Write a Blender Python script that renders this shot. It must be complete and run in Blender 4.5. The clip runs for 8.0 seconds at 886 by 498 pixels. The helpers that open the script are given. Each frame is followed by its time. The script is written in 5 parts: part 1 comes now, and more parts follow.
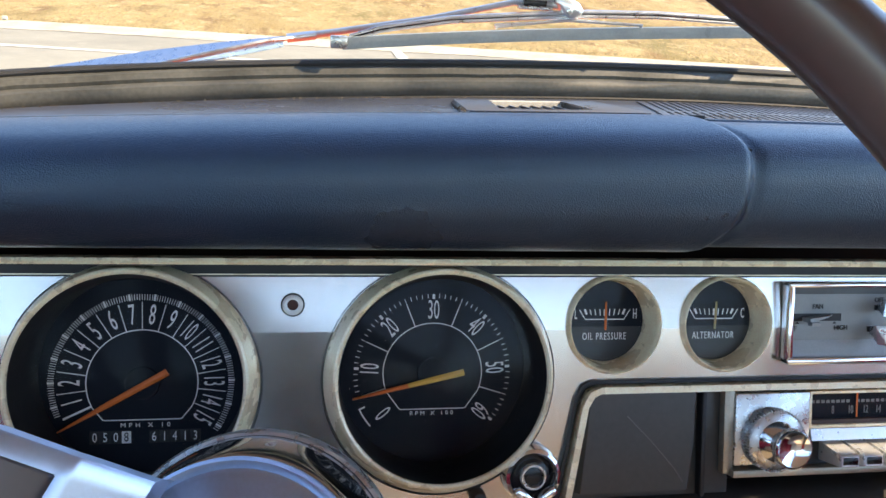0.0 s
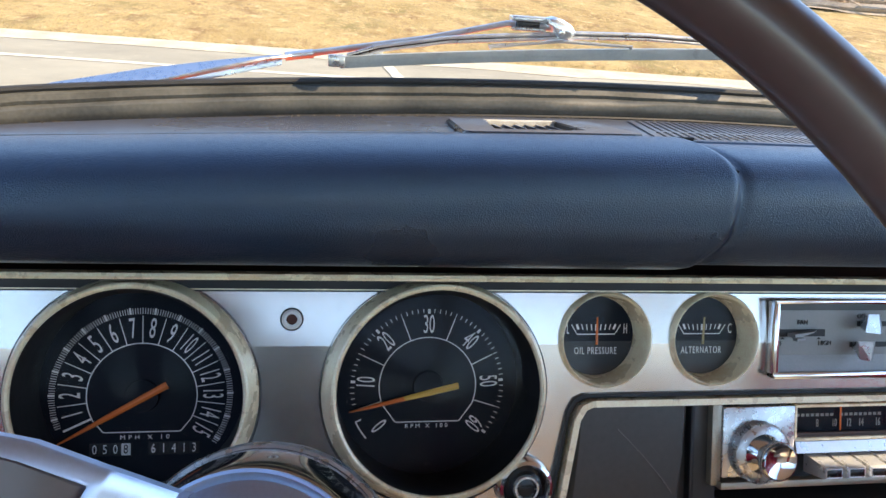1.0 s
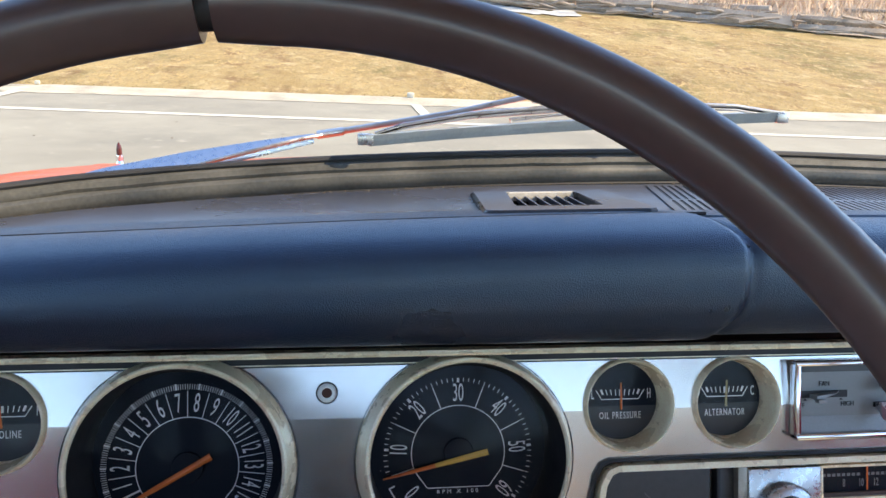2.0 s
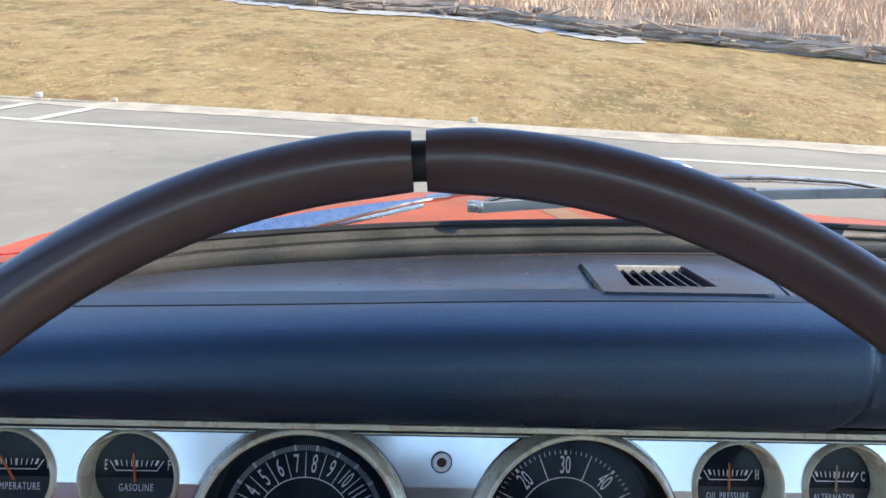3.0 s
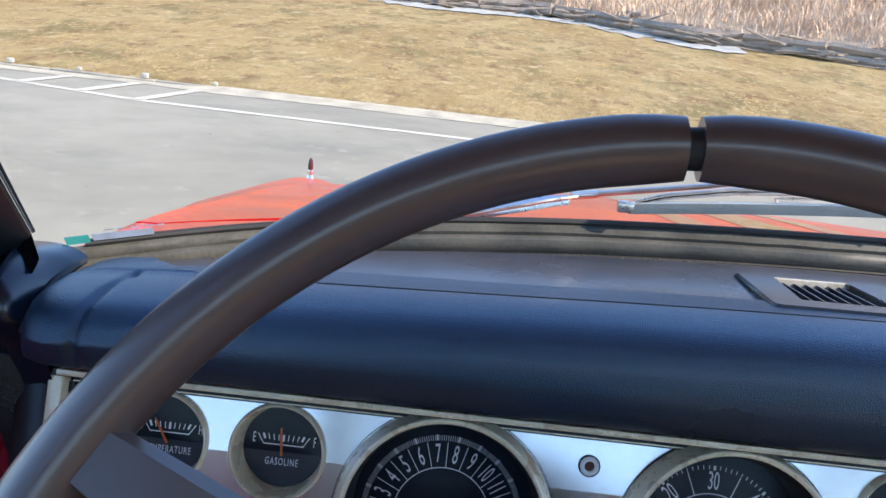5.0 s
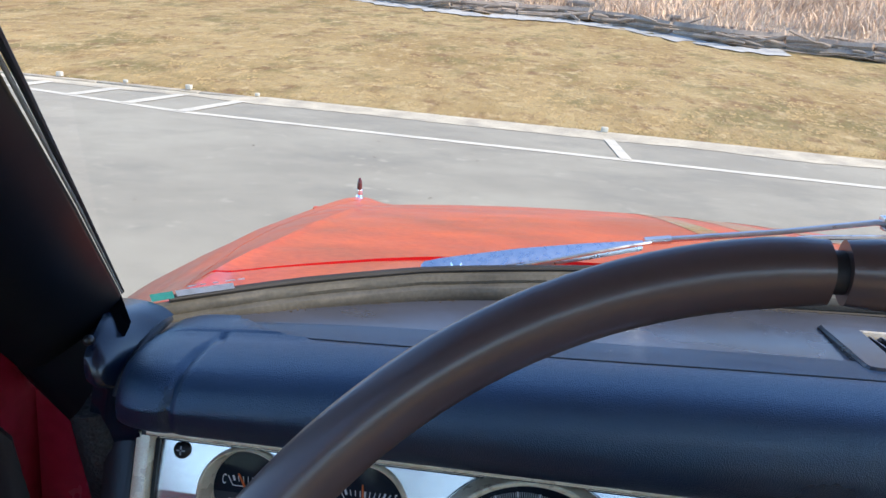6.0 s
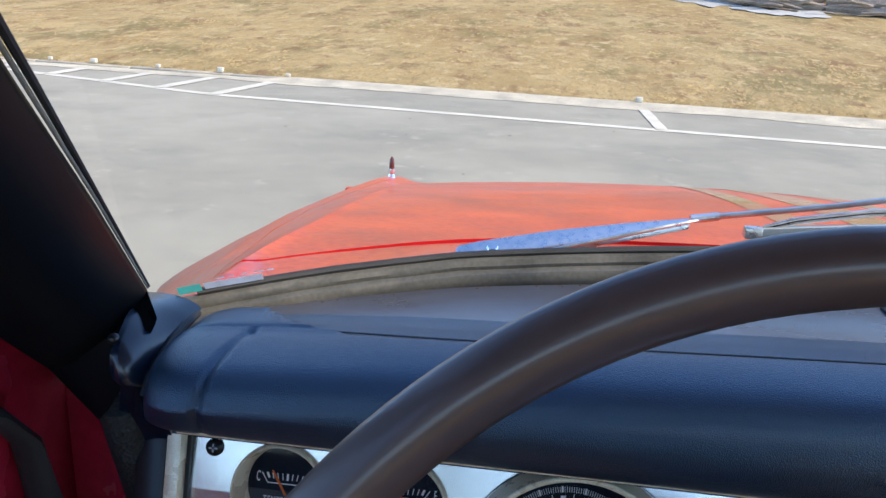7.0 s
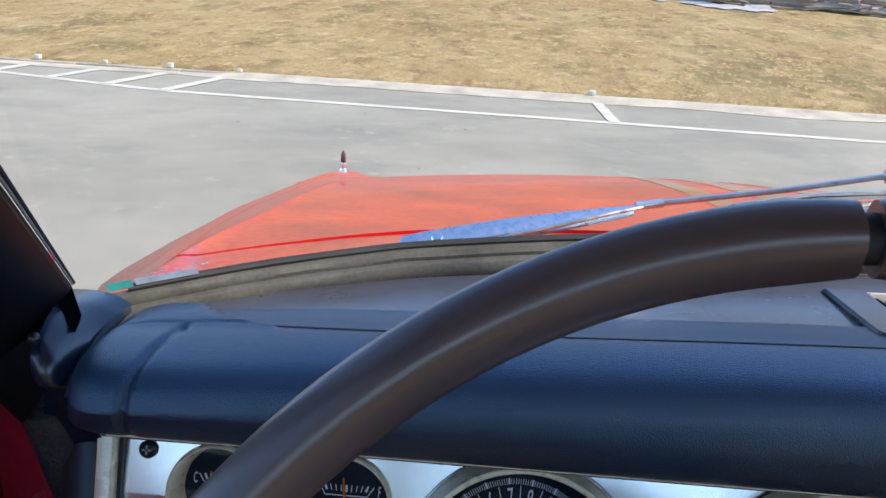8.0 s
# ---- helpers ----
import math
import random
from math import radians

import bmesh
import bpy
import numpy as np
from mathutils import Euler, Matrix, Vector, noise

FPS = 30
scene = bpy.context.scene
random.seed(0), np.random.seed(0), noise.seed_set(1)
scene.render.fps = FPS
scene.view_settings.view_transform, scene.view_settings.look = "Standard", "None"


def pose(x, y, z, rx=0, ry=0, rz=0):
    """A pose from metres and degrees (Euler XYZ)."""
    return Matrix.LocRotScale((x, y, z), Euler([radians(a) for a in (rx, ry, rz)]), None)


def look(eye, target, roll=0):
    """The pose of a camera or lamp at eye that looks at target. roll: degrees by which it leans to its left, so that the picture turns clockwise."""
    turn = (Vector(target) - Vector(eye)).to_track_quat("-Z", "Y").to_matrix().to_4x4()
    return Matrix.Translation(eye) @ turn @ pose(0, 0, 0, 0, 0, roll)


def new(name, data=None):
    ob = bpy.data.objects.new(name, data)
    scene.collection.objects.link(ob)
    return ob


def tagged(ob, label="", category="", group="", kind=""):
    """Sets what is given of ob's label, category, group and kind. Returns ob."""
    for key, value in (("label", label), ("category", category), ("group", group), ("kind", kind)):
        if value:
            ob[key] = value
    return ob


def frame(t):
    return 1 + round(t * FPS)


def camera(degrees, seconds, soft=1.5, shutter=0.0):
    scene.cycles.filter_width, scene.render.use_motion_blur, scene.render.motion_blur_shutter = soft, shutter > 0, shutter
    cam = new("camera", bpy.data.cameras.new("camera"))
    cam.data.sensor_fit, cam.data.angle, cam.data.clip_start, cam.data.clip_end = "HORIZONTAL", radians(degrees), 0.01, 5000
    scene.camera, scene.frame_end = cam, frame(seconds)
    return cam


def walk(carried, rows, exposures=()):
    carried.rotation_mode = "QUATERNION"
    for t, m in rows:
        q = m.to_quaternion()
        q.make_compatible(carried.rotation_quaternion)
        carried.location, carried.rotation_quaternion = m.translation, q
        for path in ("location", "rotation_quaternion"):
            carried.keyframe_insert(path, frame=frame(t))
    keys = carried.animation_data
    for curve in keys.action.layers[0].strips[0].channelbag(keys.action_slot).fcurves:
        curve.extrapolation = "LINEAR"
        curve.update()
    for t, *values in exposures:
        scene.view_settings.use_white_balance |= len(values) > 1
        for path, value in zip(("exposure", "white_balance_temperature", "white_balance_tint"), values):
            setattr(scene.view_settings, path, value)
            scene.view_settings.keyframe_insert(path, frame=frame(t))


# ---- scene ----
cam = camera(57.9, 8.0)
PATH = [
    (0, (0.06, 0.044, 1.034), (0.392, 1.896, 0.355), 3.9),
    (0.5, (0.058, 0.038, 1.037), (0.421, 1.888, 0.372), 3.9),
    (1, (0.053, 0.036, 1.04), (0.417, 1.892, 0.389), 4.5),
    (1.2, (0.055, 0.031, 1.045), (0.392, 1.901, 0.421), 4.1),
    (2.3, (0.054, 0.02, 1.072), (0.325, 1.92, 0.51), 2.2),
    (2.5, (0.051, 0.021, 1.074), (0.315, 1.924, 0.519), 2.6),
    (3, (0.015, 0.019, 1.102), (0.154, 1.945, 0.579), 3.1),
    (3.5, (0.003, 0.038, 1.103), (0.021, 1.972, 0.592), 3.2),
    (4, (-0.026, 0.031, 1.116), (-0.047, 1.964, 0.607), 4.7),
    (4.2, (-0.039, 0.027, 1.108), (-0.079, 1.959, 0.595), 5.3),
    (5.3, (-0.033, 0.027, 1.092), (-0.086, 1.951, 0.549), 5.6),
    (5.5, (-0.035, 0.029, 1.099), (-0.102, 1.954, 0.561), 5.2),
    (6, (-0.063, 0.034, 1.12), (-0.209, 1.955, 0.586), 4.7),
    (6.5, (-0.074, 0.05, 1.12), (-0.298, 1.953, 0.548), 3.3),
    (7, (-0.066, 0.058, 1.119), (-0.292, 1.954, 0.522), 2.7),
    (7.5, (-0.064, 0.064, 1.115), (-0.257, 1.96, 0.509), 2.6),
    (8, (-0.057, 0.069, 1.113), (-0.178, 1.972, 0.509), 2.7),
]
walk(cam, [(t, look(eye, target, roll)) for t, eye, target, roll in PATH],
     exposures=[(0, 2.32, 8300, 10), (1.0, 2.24, 8300, 10), (1.2, 2.20, 8300, 10), (2.3, 1.96, 7550, 10), (2.5, 1.88, 7450, 10), (3.0, 1.78, 6900, 10), (3.5, 1.66, 6700, 10), (4.2, 1.64, 6700, 10), (5.3, 1.84, 6700, 10), (6.0, 1.70, 6700, 10), (8.0, 1.66, 6700, 10)])

# ---------- world and light ----------
world = bpy.data.worlds.new("world")
scene.world = world
world.use_nodes = True
_nt = world.node_tree
_sky = _nt.nodes.new("ShaderNodeTexSky")
_sky.sky_type, _sky.sun_disc = "NISHITA", False
SUN_EL, SUN_AZ = 42.0, 100.0          # degrees: height, and bearing clockwise from +y
_sky.sun_elevation, _sky.sun_rotation = radians(SUN_EL), radians(SUN_AZ)
_sky.air_density, _sky.dust_density, _sky.ozone_density = 1.0, 0.05, 5.0
_sky.altitude = 1500.0
_nt.links.new(_sky.outputs[0], _nt.nodes["Background"].inputs[0])
_nt.nodes["Background"].inputs[1].default_value = 0.15
sun = new("sun", bpy.data.lights.new("sun", "SUN"))
sun.data.energy, sun.data.angle, sun.data.color = 2.5, radians(0.53), (1.0, 0.89, 0.74)
_sd = Vector((math.sin(radians(SUN_AZ)) * math.cos(radians(SUN_EL)), math.cos(radians(SUN_AZ)) * math.cos(radians(SUN_EL)), math.sin(radians(SUN_EL))))
sun.matrix_world = look(_sd * 30, (0, 0, 0))


# ---------- materials ----------
def surf(name, color, rough=0.5, metal=0.0, vary=0.15, scale=8.0, grain=0.0, grain_scale=300.0, spec=0.5, tint=None, coat=0.0, cells=False, rough_vary=0.1, bump_dist=0.001, coat_rough=0.08, spec_tint=None):
    """A surface with its colour broken up at two scales, uneven gloss and fine relief."""
    m = bpy.data.materials.new(name)
    m.use_nodes = True
    nt = m.node_tree
    b = nt.nodes["Principled BSDF"]
    L = nt.links.new
    tc = nt.nodes.new("ShaderNodeTexCoord")
    n1, n2 = nt.nodes.new("ShaderNodeTexNoise"), nt.nodes.new("ShaderNodeTexNoise")
    n1.inputs["Scale"].default_value, n1.inputs["Detail"].default_value = scale, 5
    n2.inputs["Scale"].default_value, n2.inputs["Detail"].default_value = scale * 14, 3
    L(tc.outputs["Object"], n1.inputs["Vector"])
    L(tc.outputs["Object"], n2.inputs["Vector"])
    mx = nt.nodes.new("ShaderNodeMath")
    mx.operation = "MULTIPLY_ADD"
    mx.inputs[1].default_value, mx.inputs[2].default_value = 0.4, 0.0
    L(n2.outputs[0], mx.inputs[0])
    ad = nt.nodes.new("ShaderNodeMath")
    ad.operation = "MULTIPLY_ADD"
    ad.inputs[1].default_value = 0.6
    L(n1.outputs[0], ad.inputs[0])
    L(mx.outputs[0], ad.inputs[2])
    rp = nt.nodes.new("ShaderNodeValToRGB")
    c0 = [max(0, c * (1 - vary)) for c in color]
    c1 = [min(1, c * (1 + vary)) for c in (tint or color)]
    rp.color_ramp.elements[0].color, rp.color_ramp.elements[1].color = (*c0, 1), (*c1, 1)
    rp.color_ramp.elements[0].position, rp.color_ramp.elements[1].position = 0.3, 0.7
    L(ad.outputs[0], rp.inputs[0])
    L(rp.outputs[0], b.inputs["Base Color"])
    mr = nt.nodes.new("ShaderNodeMapRange")
    mr.inputs["To Min"].default_value, mr.inputs["To Max"].default_value = max(0.02, rough - rough_vary), min(1, rough + rough_vary)
    mr.inputs["From Min"].default_value, mr.inputs["From Max"].default_value = 0.3, 0.7
    L(n1.outputs[0], mr.inputs["Value"])
    L(mr.outputs[0], b.inputs["Roughness"])
    b.inputs["Metallic"].default_value = metal
    b.inputs["Specular IOR Level"].default_value = spec
    if spec_tint:
        b.inputs["Specular Tint"].default_value = (*spec_tint, 1)
    b.inputs["Coat Weight"].default_value = coat
    b.inputs["Coat Roughness"].default_value = coat_rough
    if grain:
        g = nt.nodes.new("ShaderNodeTexVoronoi" if cells else "ShaderNodeTexNoise")
        g.inputs["Scale"].default_value = grain_scale
        L(tc.outputs["Object"], g.inputs["Vector"])
        bp = nt.nodes.new("ShaderNodeBump")
        bp.inputs["Strength"].default_value, bp.inputs["Distance"].default_value = grain, bump_dist
        L(g.outputs[0], bp.inputs["Height"])
        L(bp.outputs[0], b.inputs["Normal"])
    return m


def glass(name, tint=(1, 1, 1), rough=0.0, most=0.10, base=0.025):
    """A thin clear pane: it lets light through and shines more at a glancing angle."""
    m = bpy.data.materials.new(name)
    m.use_nodes = True
    nt = m.node_tree
    nt.nodes.remove(nt.nodes["Principled BSDF"])
    t, g, f, p, k, mix = (nt.nodes.new("ShaderNode" + n) for n in ("BsdfTransparent", "BsdfGlossy", "LayerWeight", "Math", "Math", "MixShader"))
    t.inputs[0].default_value = (*tint, 1)
    g.inputs["Roughness"].default_value = rough
    p.operation, p.inputs[1].default_value = "POWER", 4.0
    k.operation, k.inputs[1].default_value, k.inputs[2].default_value = "MULTIPLY_ADD", most, base
    nt.links.new(f.outputs["Facing"], p.inputs[0])
    nt.links.new(p.outputs[0], k.inputs[0])
    nt.links.new(k.outputs[0], mix.inputs[0])
    nt.links.new(t.outputs[0], mix.inputs[1])
    nt.links.new(g.outputs[0], mix.inputs[2])
    nt.links.new(mix.outputs[0], nt.nodes["Material Output"].inputs[0])
    return m


M_PAD = surf("blue_black_vinyl", (0.010, 0.019, 0.039), 0.33, vary=0.25, scale=6, grain=0.7, grain_scale=1500, cells=True, spec=1.0, bump_dist=0.0004, rough_vary=0.07, spec_tint=(0.45, 0.72, 1.0), coat=0.25, coat_rough=0.30)
M_TOP = surf("dusty_black_paint", (0.046, 0.053, 0.075), 0.33, vary=0.25, scale=9, grain=0.06, grain_scale=900, spec=1.0)
M_BLACKM = surf("satin_black_metal", (0.006, 0.0065, 0.008), 0.30, vary=0.2, scale=12, grain=0.04, grain_scale=300, spec=0.4)
M_BLACK = surf("flat_black_plastic", (0.010, 0.010, 0.011), 0.55, vary=0.2, scale=30)
M_PANEL = surf("brushed_aluminium", (0.72, 0.68, 0.61), 0.20, 0.8, vary=0.06, scale=14, tint=(0.75, 0.71, 0.65), rough_vary=0.05)
M_CREAM = surf("aged_plated_plastic", (0.95, 0.70, 0.43), 0.30, 0.12, vary=0.14, scale=60, tint=(1.0, 0.82, 0.60), spec=0.8)
M_CHROME = surf("chrome", (0.78, 0.79, 0.81), 0.12, 1.0, vary=0.03, scale=60, rough_vary=0.04)
M_PITTED = surf("pitted_chrome", (0.52, 0.52, 0.51), 0.30, 0.9, vary=0.14, scale=220, rough_vary=0.10)
M_SATIN = surf("satin_metal", (0.70, 0.73, 0.75), 0.32, 1.0, vary=0.08, scale=120, rough_vary=0.06)
M_ARM = surf("polished_bluish_metal", (0.66, 0.69, 0.75), 0.30, 1.0, vary=0.05, scale=200, rough_vary=0.06)
M_DIAL = surf("gauge_black", (0.009, 0.012, 0.018), 0.6, vary=0.2, scale=60, spec=0.12)
M_DIAL2 = surf("gauge_grey", (0.030, 0.033, 0.036), 0.6, vary=0.1, scale=60)
M_MARK = surf("ivory_print", (0.85, 0.85, 0.82), 0.6, vary=0.05, scale=200)
M_DIMMARK = surf("faded_print", (0.30, 0.31, 0.31), 0.6, vary=0.1, scale=200)
M_RADIO = surf("grey_radio_print", (0.26, 0.26, 0.245), 0.6, vary=0.1, scale=200)
M_ORANGE = surf("orange_paint", (0.80, 0.17, 0.03), 0.5, vary=0.1, scale=90)
M_AMBER = surf("faded_amber_paint", (0.74, 0.42, 0.08), 0.5, vary=0.1, scale=90)
M_TAN = surf("tan_paint", (0.50, 0.38, 0.18), 0.5, vary=0.1, scale=90)
M_GLASS = glass("clear_glass", (0.97, 0.98, 0.98))
M_LENS = glass("gauge_lens", (0.97, 0.97, 0.97), 0.03, 0.035, 0.004)
M_FLATLENS = glass("flat_gauge_lens", (0.95, 0.95, 0.95), 0.01, 0.10, 0.009)
M_HAZE = glass("hazy_gauge_lens", (0.97, 0.97, 0.97), 0.10, 0.05, 0.010)
M_DULL = surf("dull_grey_metal", (0.30, 0.30, 0.29), 0.5, 0.5, vary=0.12, scale=60)
M_WHEEL = surf("brown_black_hard_plastic", (0.048, 0.027, 0.025), 0.42, vary=0.2, scale=18, grain=0.02, grain_scale=200, spec=0.8, rough_vary=0.06, coat=0.45, coat_rough=0.18)
M_RUBBER = surf("weathered_rubber", (0.043, 0.044, 0.040), 0.42, vary=0.22, scale=25, tint=(0.084, 0.081, 0.070), grain=0.12, grain_scale=260)
M_RUBBERB = surf("black_rubber", (0.02, 0.02, 0.021), 0.6, vary=0.3, scale=60)
M_RED = surf("faded_red_paint", (0.38, 0.018, 0.009), 0.4, vary=0.28, scale=9.0, tint=(0.49, 0.088, 0.028), coat=0.30, spec=0.1, coat_rough=0.10)
M_GOLD = surf("gold_stripe_paint", (0.20, 0.165, 0.045), 0.3, vary=0.15, scale=7, tint=(0.38, 0.085, 0.025), coat=0.5)
# deeper red copy of the body paint, with shade put into its colour
M_COWL = surf("shaded_red_paint", (0.44, 0.008, 0.012), 0.35, vary=0.12, scale=9, coat=0.5, spec=0.1)
M_DOORRED = surf("red_door_paint", (0.40, 0.015, 0.038), 0.25, vary=0.3, scale=9, coat=0.8)
# unseen seats and headliner: assumed colours, kept pale to bounce warm light forward
M_SEAT = surf("tan_seat_vinyl", (0.72, 0.59, 0.43), 0.45, vary=0.2, scale=10, grain=0.3, grain_scale=500, cells=True)
M_LINER = surf("headliner", (0.50, 0.46, 0.40), 0.85, vary=0.06, scale=20)
M_BELL = surf("scuffed_bell_chrome", (0.50, 0.52, 0.55), 0.07, 1.0, vary=0.12, scale=90, rough_vary=0.04)
M_HORN = surf("brushed_horn_metal", (0.44, 0.55, 0.74), 0.38, 1.0, vary=0.08, scale=60, rough_vary=0.06)
M_KEY = surf("worn_key_chrome", (0.74, 0.75, 0.76), 0.34, 0.65, vary=0.12, scale=180, rough_vary=0.1)
M_TRIM = surf("black_pillar_paint", (0.004, 0.0045, 0.006), 0.40, vary=0.2, scale=14, spec=0.10)
M_CARPET = surf("tan_carpet", (0.16, 0.125, 0.09), 0.95, vary=0.25, scale=20, grain=0.5, grain_scale=300)
M_CAP = surf("blue_black_plastic", (0.004, 0.009, 0.020), 0.22, vary=0.2, scale=14, spec=0.55)
M_TARN = surf("tarnished_plate", (0.36, 0.31, 0.24), 0.4, 0.6, vary=0.25, scale=70)
M_GREYL = surf("bare_scratch", (0.10, 0.092, 0.082), 0.5, vary=0.2, scale=60)
M_GREYP = surf("dark_steel_paint", (0.044, 0.040, 0.035), 0.45, vary=0.25, scale=20)
M_SILVER = surf("silver_painted_face", (0.245, 0.245, 0.235), 0.5, 0.2, vary=0.08, scale=50)
def ground_mix(name, colors, scales, stretch=(1, 1, 1), grain_scale=40.0, bump=0.5, bump_dist=0.01, rough=0.95):
    """Ground whose colours are laid over one another in patches of several sizes, with fine relief."""
    m = bpy.data.materials.new(name)
    m.use_nodes = True
    nt = m.node_tree
    b = nt.nodes["Principled BSDF"]
    L = nt.links.new
    tc, mp = nt.nodes.new("ShaderNodeTexCoord"), nt.nodes.new("ShaderNodeMapping")
    mp.inputs["Scale"].default_value = stretch
    L(tc.outputs["Object"], mp.inputs["Vector"])
    last = None
    for i, (scale, lo, hi, most) in enumerate(scales):
        n, r = nt.nodes.new("ShaderNodeTexNoise"), nt.nodes.new("ShaderNodeMapRange")
        n.inputs["Scale"].default_value, n.inputs["Detail"].default_value, n.inputs["Roughness"].default_value = scale, 6, 0.65
        off = nt.nodes.new("ShaderNodeVectorMath")
        off.operation, off.inputs[1].default_value = "ADD", (17.3 * i, -9.1 * i, 4.7 * i)
        L(mp.outputs[0], off.inputs[0])
        L(off.outputs[0], n.inputs["Vector"])
        r.inputs["From Min"].default_value, r.inputs["From Max"].default_value, r.inputs["To Max"].default_value = lo, hi, most
        L(n.outputs[0], r.inputs["Value"])
        mix = nt.nodes.new("ShaderNodeMix")
        mix.data_type = "RGBA"
        mix.inputs[7].default_value = (*colors[i + 1], 1)
        if last is None:
            mix.inputs[6].default_value = (*colors[0], 1)
        else:
            L(last, mix.inputs[6])
        L(r.outputs[0], mix.inputs[0])
        last = mix.outputs[2]
    L(last, b.inputs["Base Color"])
    b.inputs["Roughness"].default_value = rough
    b.inputs["Specular IOR Level"].default_value = 0.25
    g, bp = nt.nodes.new("ShaderNodeTexNoise"), nt.nodes.new("ShaderNodeBump")
    g.inputs["Scale"].default_value, g.inputs["Detail"].default_value = grain_scale, 4
    L(tc.outputs["Object"], g.inputs["Vector"])
    bp.inputs["Strength"].default_value, bp.inputs["Distance"].default_value = bump, bump_dist
    L(g.outputs[0], bp.inputs["Height"])
    L(bp.outputs[0], b.inputs["Normal"])
    return m


M_ASPH = ground_mix("asphalt", [(0.235, 0.216, 0.171), (0.305, 0.282, 0.222), (0.193, 0.181, 0.148), (0.347, 0.320, 0.254), (0.138, 0.130, 0.113)],
                    [(0.35, 0.40, 0.60, 0.9), (1.0, 0.50, 0.66, 0.6), (6.0, 0.60, 0.68, 0.6), (70.0, 0.55, 0.75, 0.5)], grain_scale=160, bump=0.3, bump_dist=0.002)
M_SAND = surf("pale_sand", (0.33, 0.29, 0.22), 0.95, vary=0.25, scale=3, tint=(0.44, 0.385, 0.285))
M_LINE = surf("worn_road_paint", (0.49, 0.452, 0.368), 0.85, vary=0.25, scale=5)
M_KERB = surf("grey_concrete", (0.33, 0.285, 0.215), 0.9, vary=0.3, scale=4, grain=0.3, grain_scale=40, bump_dist=0.01)
M_GRASS = ground_mix("dry_lawn", [(0.268, 0.180, 0.071), (0.338, 0.246, 0.111), (0.155, 0.122, 0.043), (0.174, 0.096, 0.042), (0.442, 0.329, 0.169), (0.085, 0.058, 0.023)],
                     [(0.5, 0.42, 0.58, 1.0), (0.9, 0.50, 0.62, 0.8), (2.2, 0.52, 0.64, 0.8), (4.0, 0.54, 0.66, 0.8), (9.0, 0.55, 0.70, 0.5)], stretch=(1, 0.55, 1), grain_scale=22, bump=0.8, bump_dist=0.03)
M_WIPE = surf("grey_wiper_rubber", (0.30, 0.33, 0.34), 0.35, vary=0.2, scale=40)
M_BLADE = surf("straw_blades", (0.27, 0.20, 0.085), 0.9, vary=0.30, scale=0.9, tint=(0.36, 0.27, 0.13))
M_TUFT = surf("dry_grass_tufts", (0.205, 0.145, 0.056), 0.95, vary=0.25, scale=2.0, tint=(0.390, 0.265, 0.112))
M_SNOW = surf("pale_gravel_strip", (0.36, 0.35, 0.325), 0.9, vary=0.35, scale=2.2)
M_LOG = surf("weathered_grey_timber", (0.24, 0.18, 0.135), 0.9, vary=0.3, scale=2, tint=(0.36, 0.285, 0.22), grain=0.5, grain_scale=40, bump_dist=0.01)
M_REED = surf("dry_reeds", (0.50, 0.33, 0.21), 0.9, vary=0.30, scale=0.6, tint=(0.70, 0.52, 0.37))
M_LITTER = surf("dark_leaf_bits", (0.07, 0.045, 0.025), 0.9, vary=0.3, scale=20)
M_BRUSH = surf("brush_floor", (0.20, 0.155, 0.11), 0.95, vary=0.45, scale=0.8, tint=(0.34, 0.27, 0.20), grain=0.8, grain_scale=20, bump_dist=0.05)
M_TEAL = surf("teal_sticker", (0.06, 0.46, 0.44), 0.6, vary=0.15, scale=90)
M_STICK = surf("pale_sticker", (0.52, 0.58, 0.72), 0.6, vary=0.25, scale=120)


# ---------- building helpers ----------
def finish(bm, smooth=True):
    bmesh.ops.recalc_face_normals(bm, faces=bm.faces)
    me = bpy.data.meshes.new("mesh")
    bm.to_mesh(me)
    bm.free()
    if smooth:
        me.polygons.foreach_set("use_smooth", [True] * len(me.polygons))
        me.set_sharp_from_angle(angle=radians(38))
    return me


def part(name, bm, material, parent=None, label="", smooth=True, m=None):
    """Links a bmesh (or mesh) as one object, under a thing or a part where parent is given."""
    me = finish(bm, smooth) if isinstance(bm, bmesh.types.BMesh) else bm
    if not me.materials:
        me.materials.append(material)
    ob = new(name, me)
    if parent is not None:
        ob.parent = parent
    if m is not None:
        ob.matrix_basis = m
    if label:
        ob["label"] = label
    return ob


def thing(name, label, category, m=None, group="", kind=""):
    ob = tagged(new(name), label, category, group, kind)
    ob.empty_display_size = 0.02
    if m is not None:
        ob.matrix_world = m
    return ob


def box(x0, x1, y0, y1, z0, z1, bevel=0.0, seg=2, bm=None):
    own = bmesh.new()
    bmesh.ops.create_cube(own, size=1)
    for v in own.verts:
        v.co = ((x0, x1)[v.co.x > 0], (y0, y1)[v.co.y > 0], (z0, z1)[v.co.z > 0])
    if bevel:
        bmesh.ops.bevel(own, geom=own.edges[:], offset=bevel, segments=seg, affect="EDGES", profile=0.5)
    if bm is None:
        return own
    me = bpy.data.meshes.new("tmp")
    own.to_mesh(me)
    own.free()
    bm.from_mesh(me)
    bpy.data.meshes.remove(me)
    return bm


